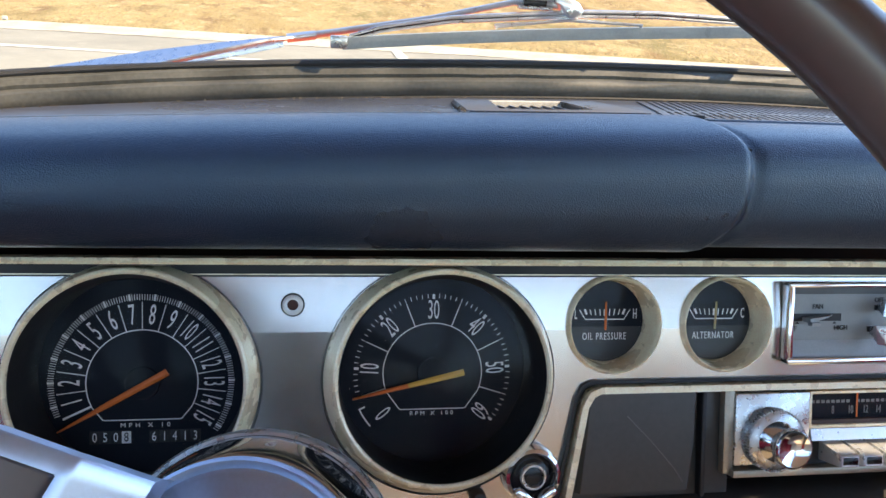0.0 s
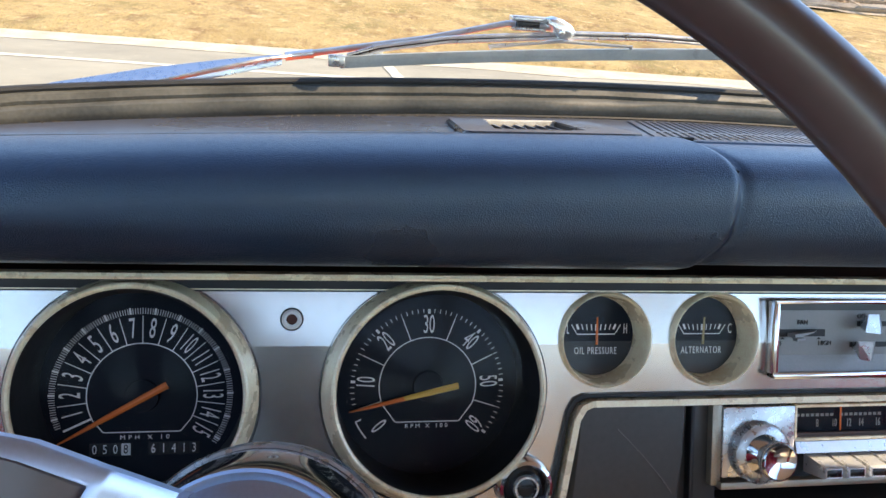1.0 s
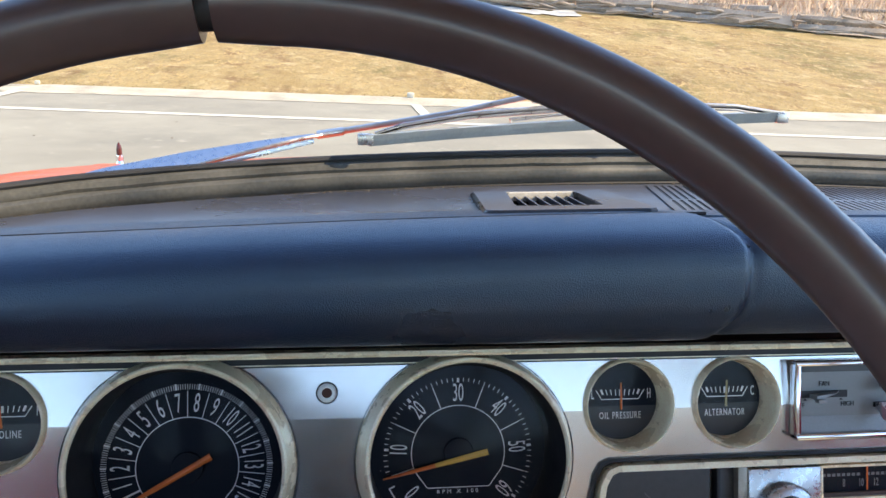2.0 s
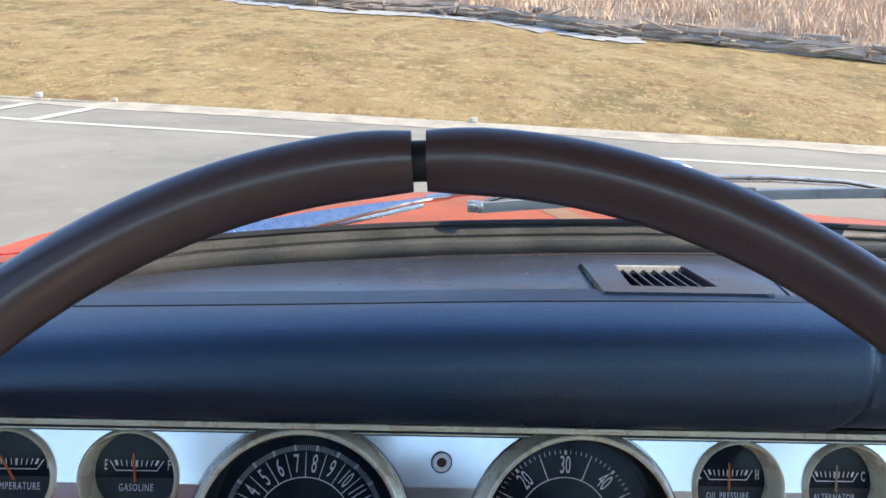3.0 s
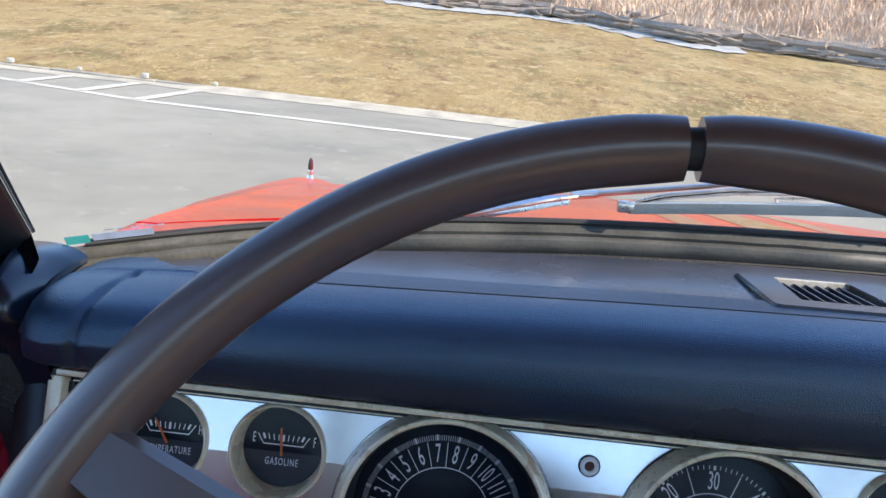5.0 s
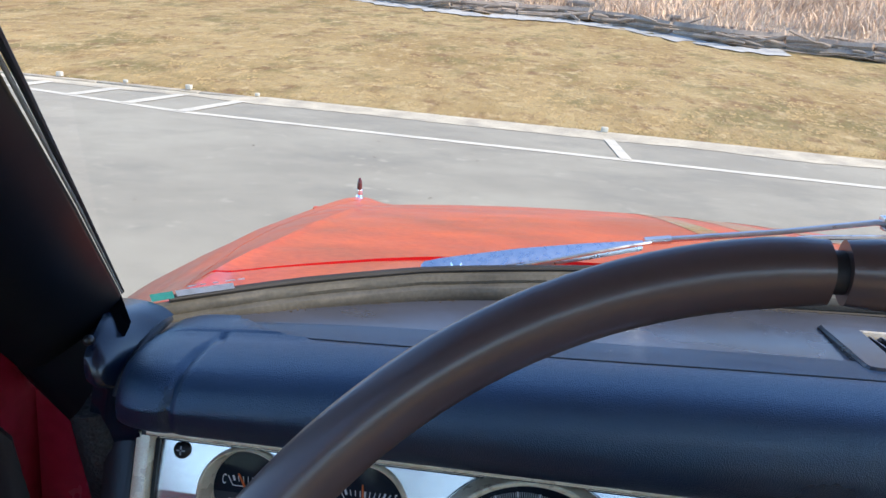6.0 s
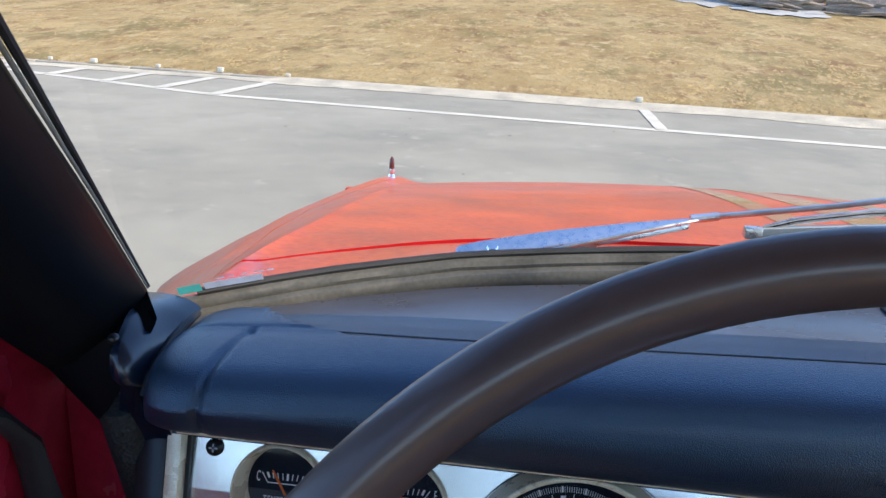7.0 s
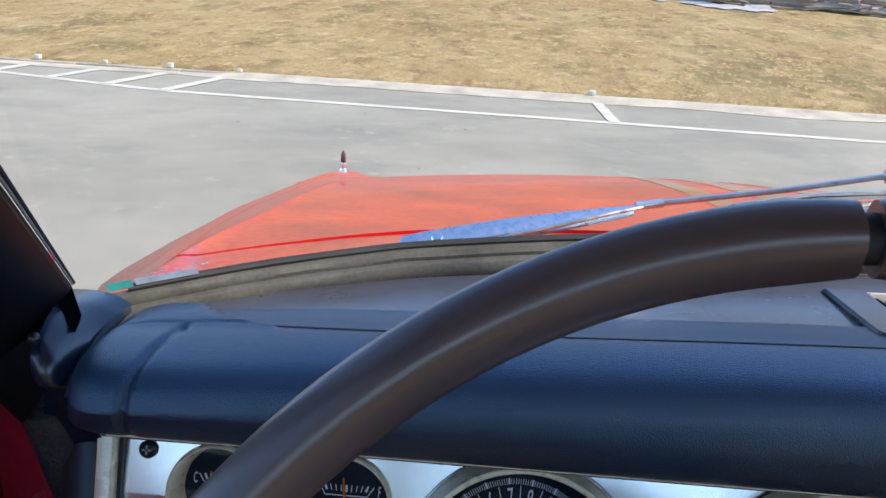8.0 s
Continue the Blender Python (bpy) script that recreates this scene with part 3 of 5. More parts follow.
def heater_control():
    t = thing("heater_control", "chrome-framed silver heater control with sliding levers", "heater control", PANEL @ shift(0.3405, -0.0121, 0.0035))
    W, H = 0.122, 0.0246
    part("face", box(0.003, W - 0.003, -H + 0.003, H - 0.003, -0.0030, -0.0020), M_SILVER, t)
    # dark strip that paints the top frame bar's shade on the face
    part("shade_strip", box(0.0035, W - 0.0035, H - 0.0075, H - 0.0035, -0.0021, -0.0005), M_GREYP, t)
    part("lower_shelf", grid([[(x, -0.0110, -0.0018), (x, -0.0205, 0.0010), (x, -0.0205, -0.0030), (x, -0.0110, -0.0030)] for x in (0.003, W - 0.003)], closed_v=True, cap=True), M_DULL, t, "dull metal shelf strip", smooth=False)
    for n, (x0, x1, y0, y1) in enumerate(((0.0, W, H - 0.0032, H), (0.0, W, -H, -H + 0.0042), (0.0, 0.0036, -H, H), (W - 0.0036, W, -H, H))):
        part("frame_bar", box(x0, x1, y0, y1, -0.0032, 0.0052 - 0.0006 * (n > 1), 0.0011), M_CHROME, t, "chrome frame bar")
    part("fan_slot", box(0.0068, 0.0385, 0.0007, 0.0052, -0.0021, -0.0015), M_BLACK, t)
    lever = part("fan_lever", grid([[(0.0125, 0.0032, -0.002), (0.0330, 0.0048, -0.002), (0.0330, 0.0040, -0.002), (0.0125, 0.0010, -0.002)], [(0.0130, 0.0030, 0.006), (0.0250, 0.0044, 0.006), (0.0250, 0.0038, 0.006), (0.0130, 0.0002, 0.006)]], closed_v=True, cap=True), M_DULL, t, "thin chrome lever", smooth=False)
    part("lever_tip", box(0.0125, 0.0185, -0.0012, 0.0012, 0.004, 0.0085, 0.0006), M_DULL, lever)
    part("word", letters("FAN", 0.0042, 0.9), M_BLACK, t, m=shift(0.0228, 0.0093, -0.0016), smooth=False)
    part("word", letters("OFF", 0.0042, 0.8), M_BLACK, t, m=shift(0.0062, -0.0040, -0.0016), smooth=False)
    part("word", letters("HIGH", 0.0042, 0.9), M_BLACK, t, m=shift(0.0385, -0.0036, -0.0016), smooth=False)
    part("word", letters("OFF", 0.0042, 0.9), M_BLACK, t, m=shift(0.0640, 0.0132, -0.0016), smooth=False)
    for x in (0.0095, 0.0220, 0.0342):
        bm = bmesh.new()
        bm.faces.new([bm.verts.new(p) for p in ((x - 0.0014, -0.0010, -0.0016), (x + 0.0014, -0.0010, -0.0016), (x, 0.0004, -0.0016))])
        part("pointer_mark", bm, M_BLACK, t)
    for y0, x0, kx, ky, turn in ((0.0085, 0.0610, 0.0643, 0.0088, -1), (-0.0045, 0.0565, 0.0595, -0.0052, 1)):
        part("lever_slot", box(x0, x0 + 0.050, y0 - 0.0016, y0 + 0.0016, -0.0021, -0.0015), M_BLACK, t)
        gem = bmesh.new()
        for p in ((-0.0016, -0.0016, 0.0), (0.0016, -0.0016, 0.0), (0.0016, 0.0016, 0.0), (-0.0016, 0.0016, 0.0), (-0.0060, 0.0042 * turn, 0.0105), (0.0060, 0.0042 * turn, 0.0105), (0.0, 0.0044 * turn, 0.0165), (-0.0008, -0.0072 * turn, 0.0150), (-0.0042, -0.0070 * turn, 0.0105), (0.0036, -0.0070 * turn, 0.0105)):
            gem.verts.new(p)
        bmesh.ops.convex_hull(gem, input=gem.verts[:])
        part("slide_knob", gem, M_ARM, t, "faceted chrome slide knob", smooth=False, m=shift(kx, ky, -0.001))


def radio():
    t = thing("car_radio", "chrome push-button car radio with dark dial window", "radio", PANEL @ shift(0.3095, -0.1030))
    W, H = 0.200, 0.0500
    part("body", box(0.0, W, 0.0, H, -0.060, -0.0045, 0.001), M_GREYP, t)
    part("left_plate", box(0.0020, 0.0505, 0.0050, H - 0.0015, -0.002, 0.0030, 0.0008), M_PITTED, t, "pitted chrome face plate")
    part("left_edge", box(-0.0045, 0.0020, 0.0, H, -0.010, 0.0018, 0.0006), M_TARN, t, "tarnished edge strip")
    part("dial_window", box(0.0530, W - 0.030, 0.0300, H - 0.0030, -0.004, -0.0020), M_DIAL, t, "dark tuning dial window")
    for x0, x1, y0, y1 in ((0.0508, W - 0.028, H - 0.0030, H - 0.0012), (0.0508, W - 0.028, 0.0260, 0.0280), (0.0508, 0.0524, 0.0260, H - 0.0012)):
        part("window_rim", box(x0, x1, y0, y1, -0.003, 0.0024, 0.0005), M_CREAM, t)
    part("brown_strip", box(0.0525, W - 0.028, 0.0280, 0.0306, -0.003, 0.0004), surf("brown_strip", (0.07, 0.035, 0.025), 0.6), t)
    part("dial_lens", box(0.0530, W - 0.030, 0.0306, H - 0.0030, 0.0003, 0.0008), M_LENS, t).visible_shadow = False
    for i in range(18):
        if i != 8:
            part("word_bar", box(0.0544 + 0.0034 * i, 0.0566 + 0.0034 * i, 0.0404, 0.0422, -0.0019, -0.0017), M_RADIO, t)
    for x, word in ((0.0682, "8"), (0.0802, "10"), (0.0905, "12"), (0.0993, "14"), (0.1113, "16")):
        part("dial_number", letters(word, 0.0072, 0.52), M_RADIO, t, m=shift(x + 0.0010, 0.0358, -0.0017), smooth=False)
    part("tuning_pointer", box(0.0842, 0.0851, 0.0315, 0.0468, -0.0010, -0.0004), M_ORANGE, t, "orange tuning pointer")
    part("button_rail", grid([[(x, 0.0258, 0.0026), (x, 0.0190, 0.0045), (x, 0.0190, -0.002), (x, 0.0258, -0.002)] for x in (0.0515, W - 0.028)], closed_v=True, cap=True), M_KEY, t, smooth=False)
    part("button_recess", box(0.0515, W - 0.028, 0.0025, 0.0190, -0.004, -0.001), M_BLACK, t)
    part("bottom_rail", box(0.0, W, -0.0015, 0.0030, -0.010, 0.0060, 0.0008), M_TARN, t, "tarnished lower strip")
    for i in range(5):
        b = part("push_button", grid([[(0.0010, 0.0060, -0.001), (0.0145, 0.0060, -0.001), (0.0145, 0.0176, -0.001), (0.0010, 0.0176, -0.001)], [(0.0, 0.0078, 0.0205), (0.0122, 0.0078, 0.0205), (0.0122, 0.0150, 0.0205), (0.0, 0.0150, 0.0205)], [(0.0006, 0.0084, 0.0218), (0.0116, 0.0084, 0.0218), (0.0116, 0.0142, 0.0218), (0.0006, 0.0142, 0.0218)]], closed_v=True, cap=True), M_KEY, t, "worn chrome push button", smooth=False, m=shift(0.0590 + 0.0155 * i, 0))
        part("button_front", box(0.0012, 0.0110, 0.0092, 0.0136, 0.0214, 0.0222, 0.0003), M_BLACKM, b, "dark inset front")
    kn = shift(0.0245, 0.0215)
    dish = part("knob_base", lathe([(0.0, 0.0125), (0.0150, 0.0120), (0.0176, 0.0105), (0.0182, 0.003)], 48), M_PITTED, t, "ribbed tarnished collar", m=kn)
    bm = bmesh.new()
    for i in range(60):
        box(0.0174, 0.0188, -0.00042, 0.00042, 0.0032, 0.0108, bm=bm)
        bmesh.ops.rotate(bm, verts=bm.verts[-8:], cent=(0, 0, 0), matrix=Matrix.Rotation(2 * math.pi * i / 60, 3, "Z"))
    part("collar_ribs", bm, M_PITTED, dish, smooth=False)
    part("knob", lathe([(0.0130, 0.006), (0.0135, 0.010), (0.0120, 0.0125), (0.0075, 0.016), (0.0070, 0.0195), (0.0090, 0.0225), (0.0112, 0.0240), (0.0116, 0.0255), (0.0112, 0.0275), (0.0102, 0.0285), (0.0090, 0.0278), (0.0, 0.0245)], 64), M_CHROME, t, "turned chrome knob with dished face", m=kn)
    bm = bmesh.new()
    for i in range(72):
        a = 2 * math.pi * i / 72
        box(0.01120, 0.01185, -0.00025, 0.00025, 0.0242, 0.0272, bm=bm)
        bmesh.ops.rotate(bm, verts=bm.verts[-8:], cent=(0, 0, 0), matrix=Matrix.Rotation(a, 3, "Z"))
    part("knurling", bm, M_CHROME, t, m=kn, smooth=False)


def lower_dash():
    t = thing("ash_receiver", "dark grey ash receiver door beside the radio", "ashtray", PANEL @ shift(0.2135, -0.1160))
    part("door", grid([[(0.0065, 0.065, 0.0), (0.0085, 0.0655, 0.0015), (0.073, 0.0655, 0.0015), (0.0752, 0.065, 0.0)], [(0.0035, 0.034, 0.0), (0.0055, 0.034, 0.0030), (0.0715, 0.034, 0.0030), (0.0730, 0.034, 0.0)], [(0.0010, 0.0045, -0.001), (0.0030, 0.0045, 0.0012), (0.0690, 0.0045, 0.0012), (0.0708, 0.0045, -0.001)]]), M_GREYP, t, "dark grey painted steel door")
    part("scratch", ribbon([(0.030, 0.050), (0.046, 0.034), (0.060, 0.018), (0.0655, 0.010)], 0.0007, 0.0002, z=0.0030), M_GREYL, t, "pale scratch across the door")
    part("surround", box(-0.014, 0.098, -0.0005, 0.070, -0.012, -0.004, 0.001), M_GREYP, t)
    part("divider", box(0.0770, 0.0800, 0.0, 0.0665, -0.005, 0.0025, 0.0010), M_BLACK, t)
    u = thing("lower_dash_rail", "dark painted steel lower edge of the dashboard", "dashboard rail", PANEL, kind="structure")
    part("rail", grid([[(x, -0.1170, -0.006), (x, -0.1210, 0.004), (x, -0.1265, 0.003), (x, -0.1300, -0.010), (x, -0.1170, -0.030)] for x in (-0.27, 0.80)], closed_v=True, cap=True), M_GREYP, u)
    part("under_dash", box(-0.27, 0.80, -0.40, -0.128, -0.060, -0.020), M_BLACK, u)
    part("end_plate", box(-0.285, -0.2660, -0.40, 0.030, -0.030, 0.010, 0.003), M_BLACKM, u, "black end plate")


def ignition():
    t = thing("ignition_switch", "chrome ignition switch with key slot", "ignition switch", PANEL @ shift(0.1870, -0.0985, 0.0))
    part("escutcheon", lathe([(0.0120, 0.003), (0.0125, 0.0055), (0.0140, 0.0070), (0.0158, 0.0060), (0.0170, 0.001), (0.0170, -0.001)], 48), M_CHROME, t, "chrome collar")
    part("barrel", lathe([(0.0, 0.0050), (0.0085, 0.0052), (0.0100, 0.0042), (0.0122, 0.0020)], 40), M_BLACKM, t, "worn dark lock barrel")
    part("key_ring", lathe([(0.0052, 0.0050), (0.0060, 0.0072), (0.0072, 0.0072), (0.0080, 0.0050)], 36), M_PITTED, t)
    part("key_slot", box(-0.0034, 0.0034, -0.0006, 0.0006, 0.0048, 0.0058), M_BLACK, t)
    for s in (-1, 1):
        part("lug", box(-0.0065, 0.0065, -0.0026, 0.0026, 0.005, 0.013, 0.0012), M_CHROME, t, m=shift(s * 0.0062, -0.0095, 0, s * 38))
    k = thing("panel_knob", "small black knob low on the instrument panel", "knob", PANEL @ shift(0.1555, -0.1095, 0))
    part("cap", lathe([(0.0, 0.008), (0.003, 0.0078), (0.0042, 0.006), (0.0046, 0.0)], 24), M_BLACK, k)


faceplate()
speedometer()
tachometer()
small_gauge("temperature", "temperature_gauge", "TEMPERATURE", "CH", 122, M_ORANGE, "small round black temperature gauge with orange needle")
small_gauge("gasoline", "fuel_gauge", "GASOLINE", "EF", 96, M_ORANGE, "small round black gasoline gauge with orange needle")
small_gauge("oil", "oil_pressure_gauge", "OIL PRESSURE", "LH", 90, M_ORANGE, "small round black oil pressure gauge with orange needle")
small_gauge("alternator", "alternator_gauge", "ALTERNATOR", "DC", 88, M_TAN, "small round black alternator gauge with tan needle")
heater_control()
radio()
lower_dash()
ignition()


# ---------- dash pad, top, vent, grille ----------
def interp(pts, x):
    for (a, b), (c, d) in zip(pts, pts[1:]):
        if x <= c:
            t = max(0, (x - a) / (c - a))
            return b + (d - b) * t
    return pts[-1][1]


GLASS_Y = [(-0.300, 0.478), (-0.267, 0.502), (-0.225, 0.528), (-0.193, 0.546), (-0.158, 0.5615), (-0.122, 0.577), (-0.090, 0.585), (-0.055, 0.592), (-0.025, 0.597), (0.011, 0.603), (0.060, 0.609), (0.130, 0.614), (0.200, 0.618), (0.280, 0.622), (0.355, 0.624)]


def glass_y(x):
    """Where the foot of the windshield runs, ahead of each place across the car."""
    return interp(GLASS_Y, CAR_X - abs(x - CAR_X))


def crown(x):
    """How far the dash top bows up towards the middle of the car."""
    return 0.007 - 0.074 * (x - CAR_X) ** 2


def glass_z(x):
    return 0.960 + crown(x)


def spaced(*runs):
    out = []
    for a, b, n in runs:
        out += [a + (b - a) * i / n for i in range(n)]
    return out + [runs[-1][1]]


PAD = [(0.452, 0.8880), (0.418, 0.8965), (0.402, 0.9020), (0.394, 0.9060), (0.3875, 0.9140), (0.3838, 0.9240), (0.3828, 0.9340), (0.3842, 0.9435), (0.3885, 0.9515), (0.3960, 0.9575), (0.4070, 0.9608), (0.4180, 0.9618), (0.4275, 0.9615), (0.4305, 0.9600), (0.4320, 0.9582), (0.4340, 0.9578), (0.4400, 0.9569), (0.4480, 0.9556), (0.4570, 0.9543), (0.4690, 0.9526), (0.4715, 0.9450)]
# the curve along which the raised end of the pad stops: (depth, place across)
EAR = [(0.436, -0.160), (0.446, -0.170), (0.450, -0.180), (0.460, -0.196), (0.473, -0.207), (0.4835, -0.217)]


# how the passenger seam leans over the top of the roll
SEAM_LEAN = {9: -0.003, 10: -0.007, 11: -0.011, 12: -0.015, 13: -0.018}


def crease_back(x):
    """The crease draws back a little towards the driver's door."""
    return 0.29 * max(0.0, 0.03 - max(x, -0.19)) ** 2


# share of that pull for each guiding point of the roll
CREASE_PULL = {9: 0.1, 10: 0.3, 11: 0.6, 12: 0.85, 13: 1.0, 14: 1.0, 15: 1.0, 16: 0.9, 17: 0.7, 18: 0.4}


# where the groove bends over into the crease
GROOVE = {10: -0.2178, 11: -0.2160, 12: -0.2120}


def dash_pad():
    xs = spaced((-0.2565, -0.246, 9), (-0.246, -0.2305, 6), (-0.2305, -0.2125, 12), (-0.2125, -0.150, 40), (-0.150, 0.215, 18), (0.215, 0.300, 42), (0.300, 0.97, 16))
    rows = []
    mid = Vector((0.430, 0.922))
    for x in xs:
        row = []
        ear = 1 - smooth(-0.224, -0.196, x)
        for j, (y, z) in enumerate(PAD):
            p = Vector((y, z + crown(x) * smooth(0.915, 0.950, z)))
            q = (p - mid).normalized()
            if j <= 13:
                # groove that rings the driver's cushion at its end, and the seam to the passenger's side
                g = math.exp(-((x - GROOVE.get(j, -0.2225 + 0.0007 * max(0, j - 4))) / (0.0026 if j < 11 else 0.0022)) ** 2) * (1.0 if j < 11 else 0.6) * (j < 13) * smooth(2, 5, j)
                s = math.exp(-((x - 0.270) / 0.0032) ** 2)
                p -= q * (0.0030 * g + 0.0024 * s + 0.0032 * smooth(0.264, 0.274, x))
            if j in (10, 11, 12):
                p.y -= 0.0005
            p.x += crease_back(x) * CREASE_PULL.get(j, 0.0)
            if j >= 13:
                # behind the crease the cushion's end carries on level; the rest drops to the lower strip
                wide = 0.0105 * (1 - smooth(0.225, 0.262, x)) + 0.011 * (1 - smooth(-0.16, 0.02, x))
                k = max(0, j - 14) / 6
                p.x += (wide + (0.016 - wide) * ear) * k
                p.y -= 0.0008 * k * (1 - ear)
                xc = interp(EAR, p.x)
                level = 0.9614 - 0.0006 * abs(j - 13) - (0.0024 if j == 14 else 0.0) + crown(x)
                if j < 20:
                    p.y += (level - p.y) * (1 - smooth(xc - 0.0028, xc + 0.0028, x))
            end = max(0.0, (-0.232 - x) / 0.0246)
            k = 1 - math.sqrt(max(0.0, 1 - min(1, end) ** 2))
            p = p.lerp(Vector((0.450, 0.925)), (0.10 + 0.32 * smooth(2, 6, j)) * k)
            lean = 0.016 * (smooth(0.895, 0.932, z) - 1) if j <= 8 else SEAM_LEAN.get(j, 0.0)
            row.append((x + lean * math.exp(-((x - 0.270) / 0.045) ** 2), p.x, p.y))
        rows.append(row)
    # round the roll off between its guiding points
    fine = []
    for row in rows:
        pts = [Vector(p) for p in row]
        out = pts[:3]
        for j in range(3, 12):
            a, b, c, d = pts[j - 1], pts[j], pts[j + 1], pts[j + 2]
            out += [b + 0.5 * q * ((c - a) + q * (2 * a - 5 * b + 4 * c - d + q * (3 * (b - c) + d - a))) for q in (0.0, 1 / 3, 2 / 3)]
        fine.append(out + pts[12:])
    bm, n = grid(fine), len(fine[0])
    bm.verts.ensure_lookup_table()
    for row in (bm.verts[:n], bm.verts[-n:]):
        bm.faces.new(row)
    t = thing("dash_pad", "padded black grained vinyl dashboard top roll", "dashboard", kind="structure")
    part("cushion", bm, M_PAD, t)
    crease = [(x, 0.4314 + crease_back(x), 0.9594 + crown(x)) for x in spaced((-0.208, 0.262, 62))]
    part("crease_welt", sweep(crease, [0.0003, 0.0006, 0.0009] + [0.0011] * (len(crease) - 3), 6), M_BLACK, t, "dark stitched crease along the pad")
    part("end_gap", sweep([(-0.2572, 0.4720, 0.9372), (-0.2572, 0.4550, 0.9374), (-0.2572, 0.4390, 0.9350), (-0.2574, 0.4231, 0.9300), (-0.2580, 0.4124, 0.9250), (-0.2590, 0.4060, 0.9170)], [0.0018, 0.0026, 0.0028, 0.0028, 0.0025, 0.0018], 8), M_BLACK, t, "dark gap at the pad's end")
    # split in the vinyl along the seam
    random.seed(4)
    pts = [(0.2690 - 0.0165 * (1 - i / 14) ** 1.1 + random.uniform(-0.0008, 0.0008), 0.4290 - 0.036 * i / 14, 0.9657 - 0.0085 * (i / 14) ** 2.2) for i in range(15)]
    part("vinyl_split", sweep(pts, [0.0003 + 0.0011 * abs(math.sin(i * 1.7)) for i in range(15)], 6), M_BLACK, t, "ragged split in the vinyl")
    return t


def dash_top():
    t = thing("dash_top", "dusty dark painted dashboard top behind the pad", "dashboard", kind="structure")
    rows = []
    for x in spaced((-0.275, 0.157, 22), (0.157, 0.158, 1), (0.158, 0.238, 4), (0.238, 0.239, 1), (0.239, 0.985, 36)):
        yb = glass_y(x) + 0.002
        y0 = min(0.4560 + 0.022 * (1 - smooth(-0.222, -0.168, x)), yb - 0.002)
        ys = [y0, 0.4685, 0.4695, 0.512, 0.5518, 0.5528, yb] if yb > 0.59 else [y0 + (yb - y0) * k / 6 for k in range(7)]
        well = 0.022 if 0.1579 < x < 0.2381 else 0.0
        rows.append([(x, y, top_z(y, x) - well * (0.469 < y < 0.552)) for y in ys] + [(x, yb, 0.89), (x, 0.445, 0.89)])
    part("top_skin", grid(rows, closed_v=True, cap=True), M_TOP, t)
    return t


def top_z(y, x):
    return 0.9523 - 0.088 * (y - 0.447) + crown(x)


def defroster_vent():
    t = thing("defroster_vent", "black plastic defroster vent with slanted fins on the dash top", "air vent", pose(0.1434, 0.4605, top_z(0.4605, 0.1434) + 0.0014, -6.2, -1.36, 0.0))
    hole = [(0.0226, 0.0180), (0.0735, 0.0165), (0.0756, 0.0185), (0.0775, 0.0500), (0.0790, 0.0840), (0.0765, 0.0880), (0.0330, 0.0880), (0.0300, 0.0850), (0.0258, 0.0520), (0.0214, 0.0200)]
    out = [(0.0040, 0.0), (0.0975, -0.0030), (0.1022, -0.0008), (0.1028, 0.0030), (0.1020, 0.0960), (0.0085, 0.0960), (0.0005, 0.0050), (0.0012, 0.0015)]
    foot = [(x * 1.02 - 0.0018, y * 1.02 - 0.0014) for x, y in out]
    plate = holed(out, [hole], 0.0012)
    part("plate", plate, M_TOP, t, smooth=False, m=shift(0, 0, 0.0034))
    skirt = grid([[(x, y, 0.0030) for x, y in out], [(x, y, 0.0018) for x, y in foot], [(x, y, -0.0040) for x, y in foot]], closed_v=True)
    part("skirt", skirt, M_BLACKM, t, "dark bevelled edge of the vent", smooth=False)
    well = grid([[(x, y, 0.0030) for x, y in hole], [(x, y, -0.0180) for x, y in hole]], closed_v=True)
    part("well", well, M_BLACK, t, smooth=False)
    part("well_floor", holed(hole, [], 0.0006), M_BLACK, t, smooth=False, m=shift(0, 0, -0.0170))
    chalk = surf("chalky_dust", (0.34, 0.335, 0.31), 0.9, vary=0.4, scale=150)
    part("far_lip", grid([[(x, 0.0892, 0.0034), (x, 0.0878, 0.0037), (x, 0.0866, 0.0028), (x, 0.0852, -0.0024), (x, 0.0884, -0.0040)] for x in spaced((0.0300, 0.0785, 8))], closed_v=True, cap=True), chalk, t, "dust-whitened rear lip", smooth=False)
    for i in range(7):
        x = 0.0232 + 0.0074 * i
        part("fin", grid([[(x + 0.0052, 0.0180, -0.0110), (x + 0.0064, 0.0180, -0.0110), (x + 0.0006, 0.0180, 0.0018), (x - 0.0005, 0.0180, 0.0018)], [(x + 0.0112, 0.0860, -0.0110), (x + 0.0124, 0.0860, -0.0110), (x + 0.0060, 0.0860, 0.0008), (x + 0.0049, 0.0860, 0.0008)]], closed_v=True, cap=True), M_TOP, t, smooth=False)


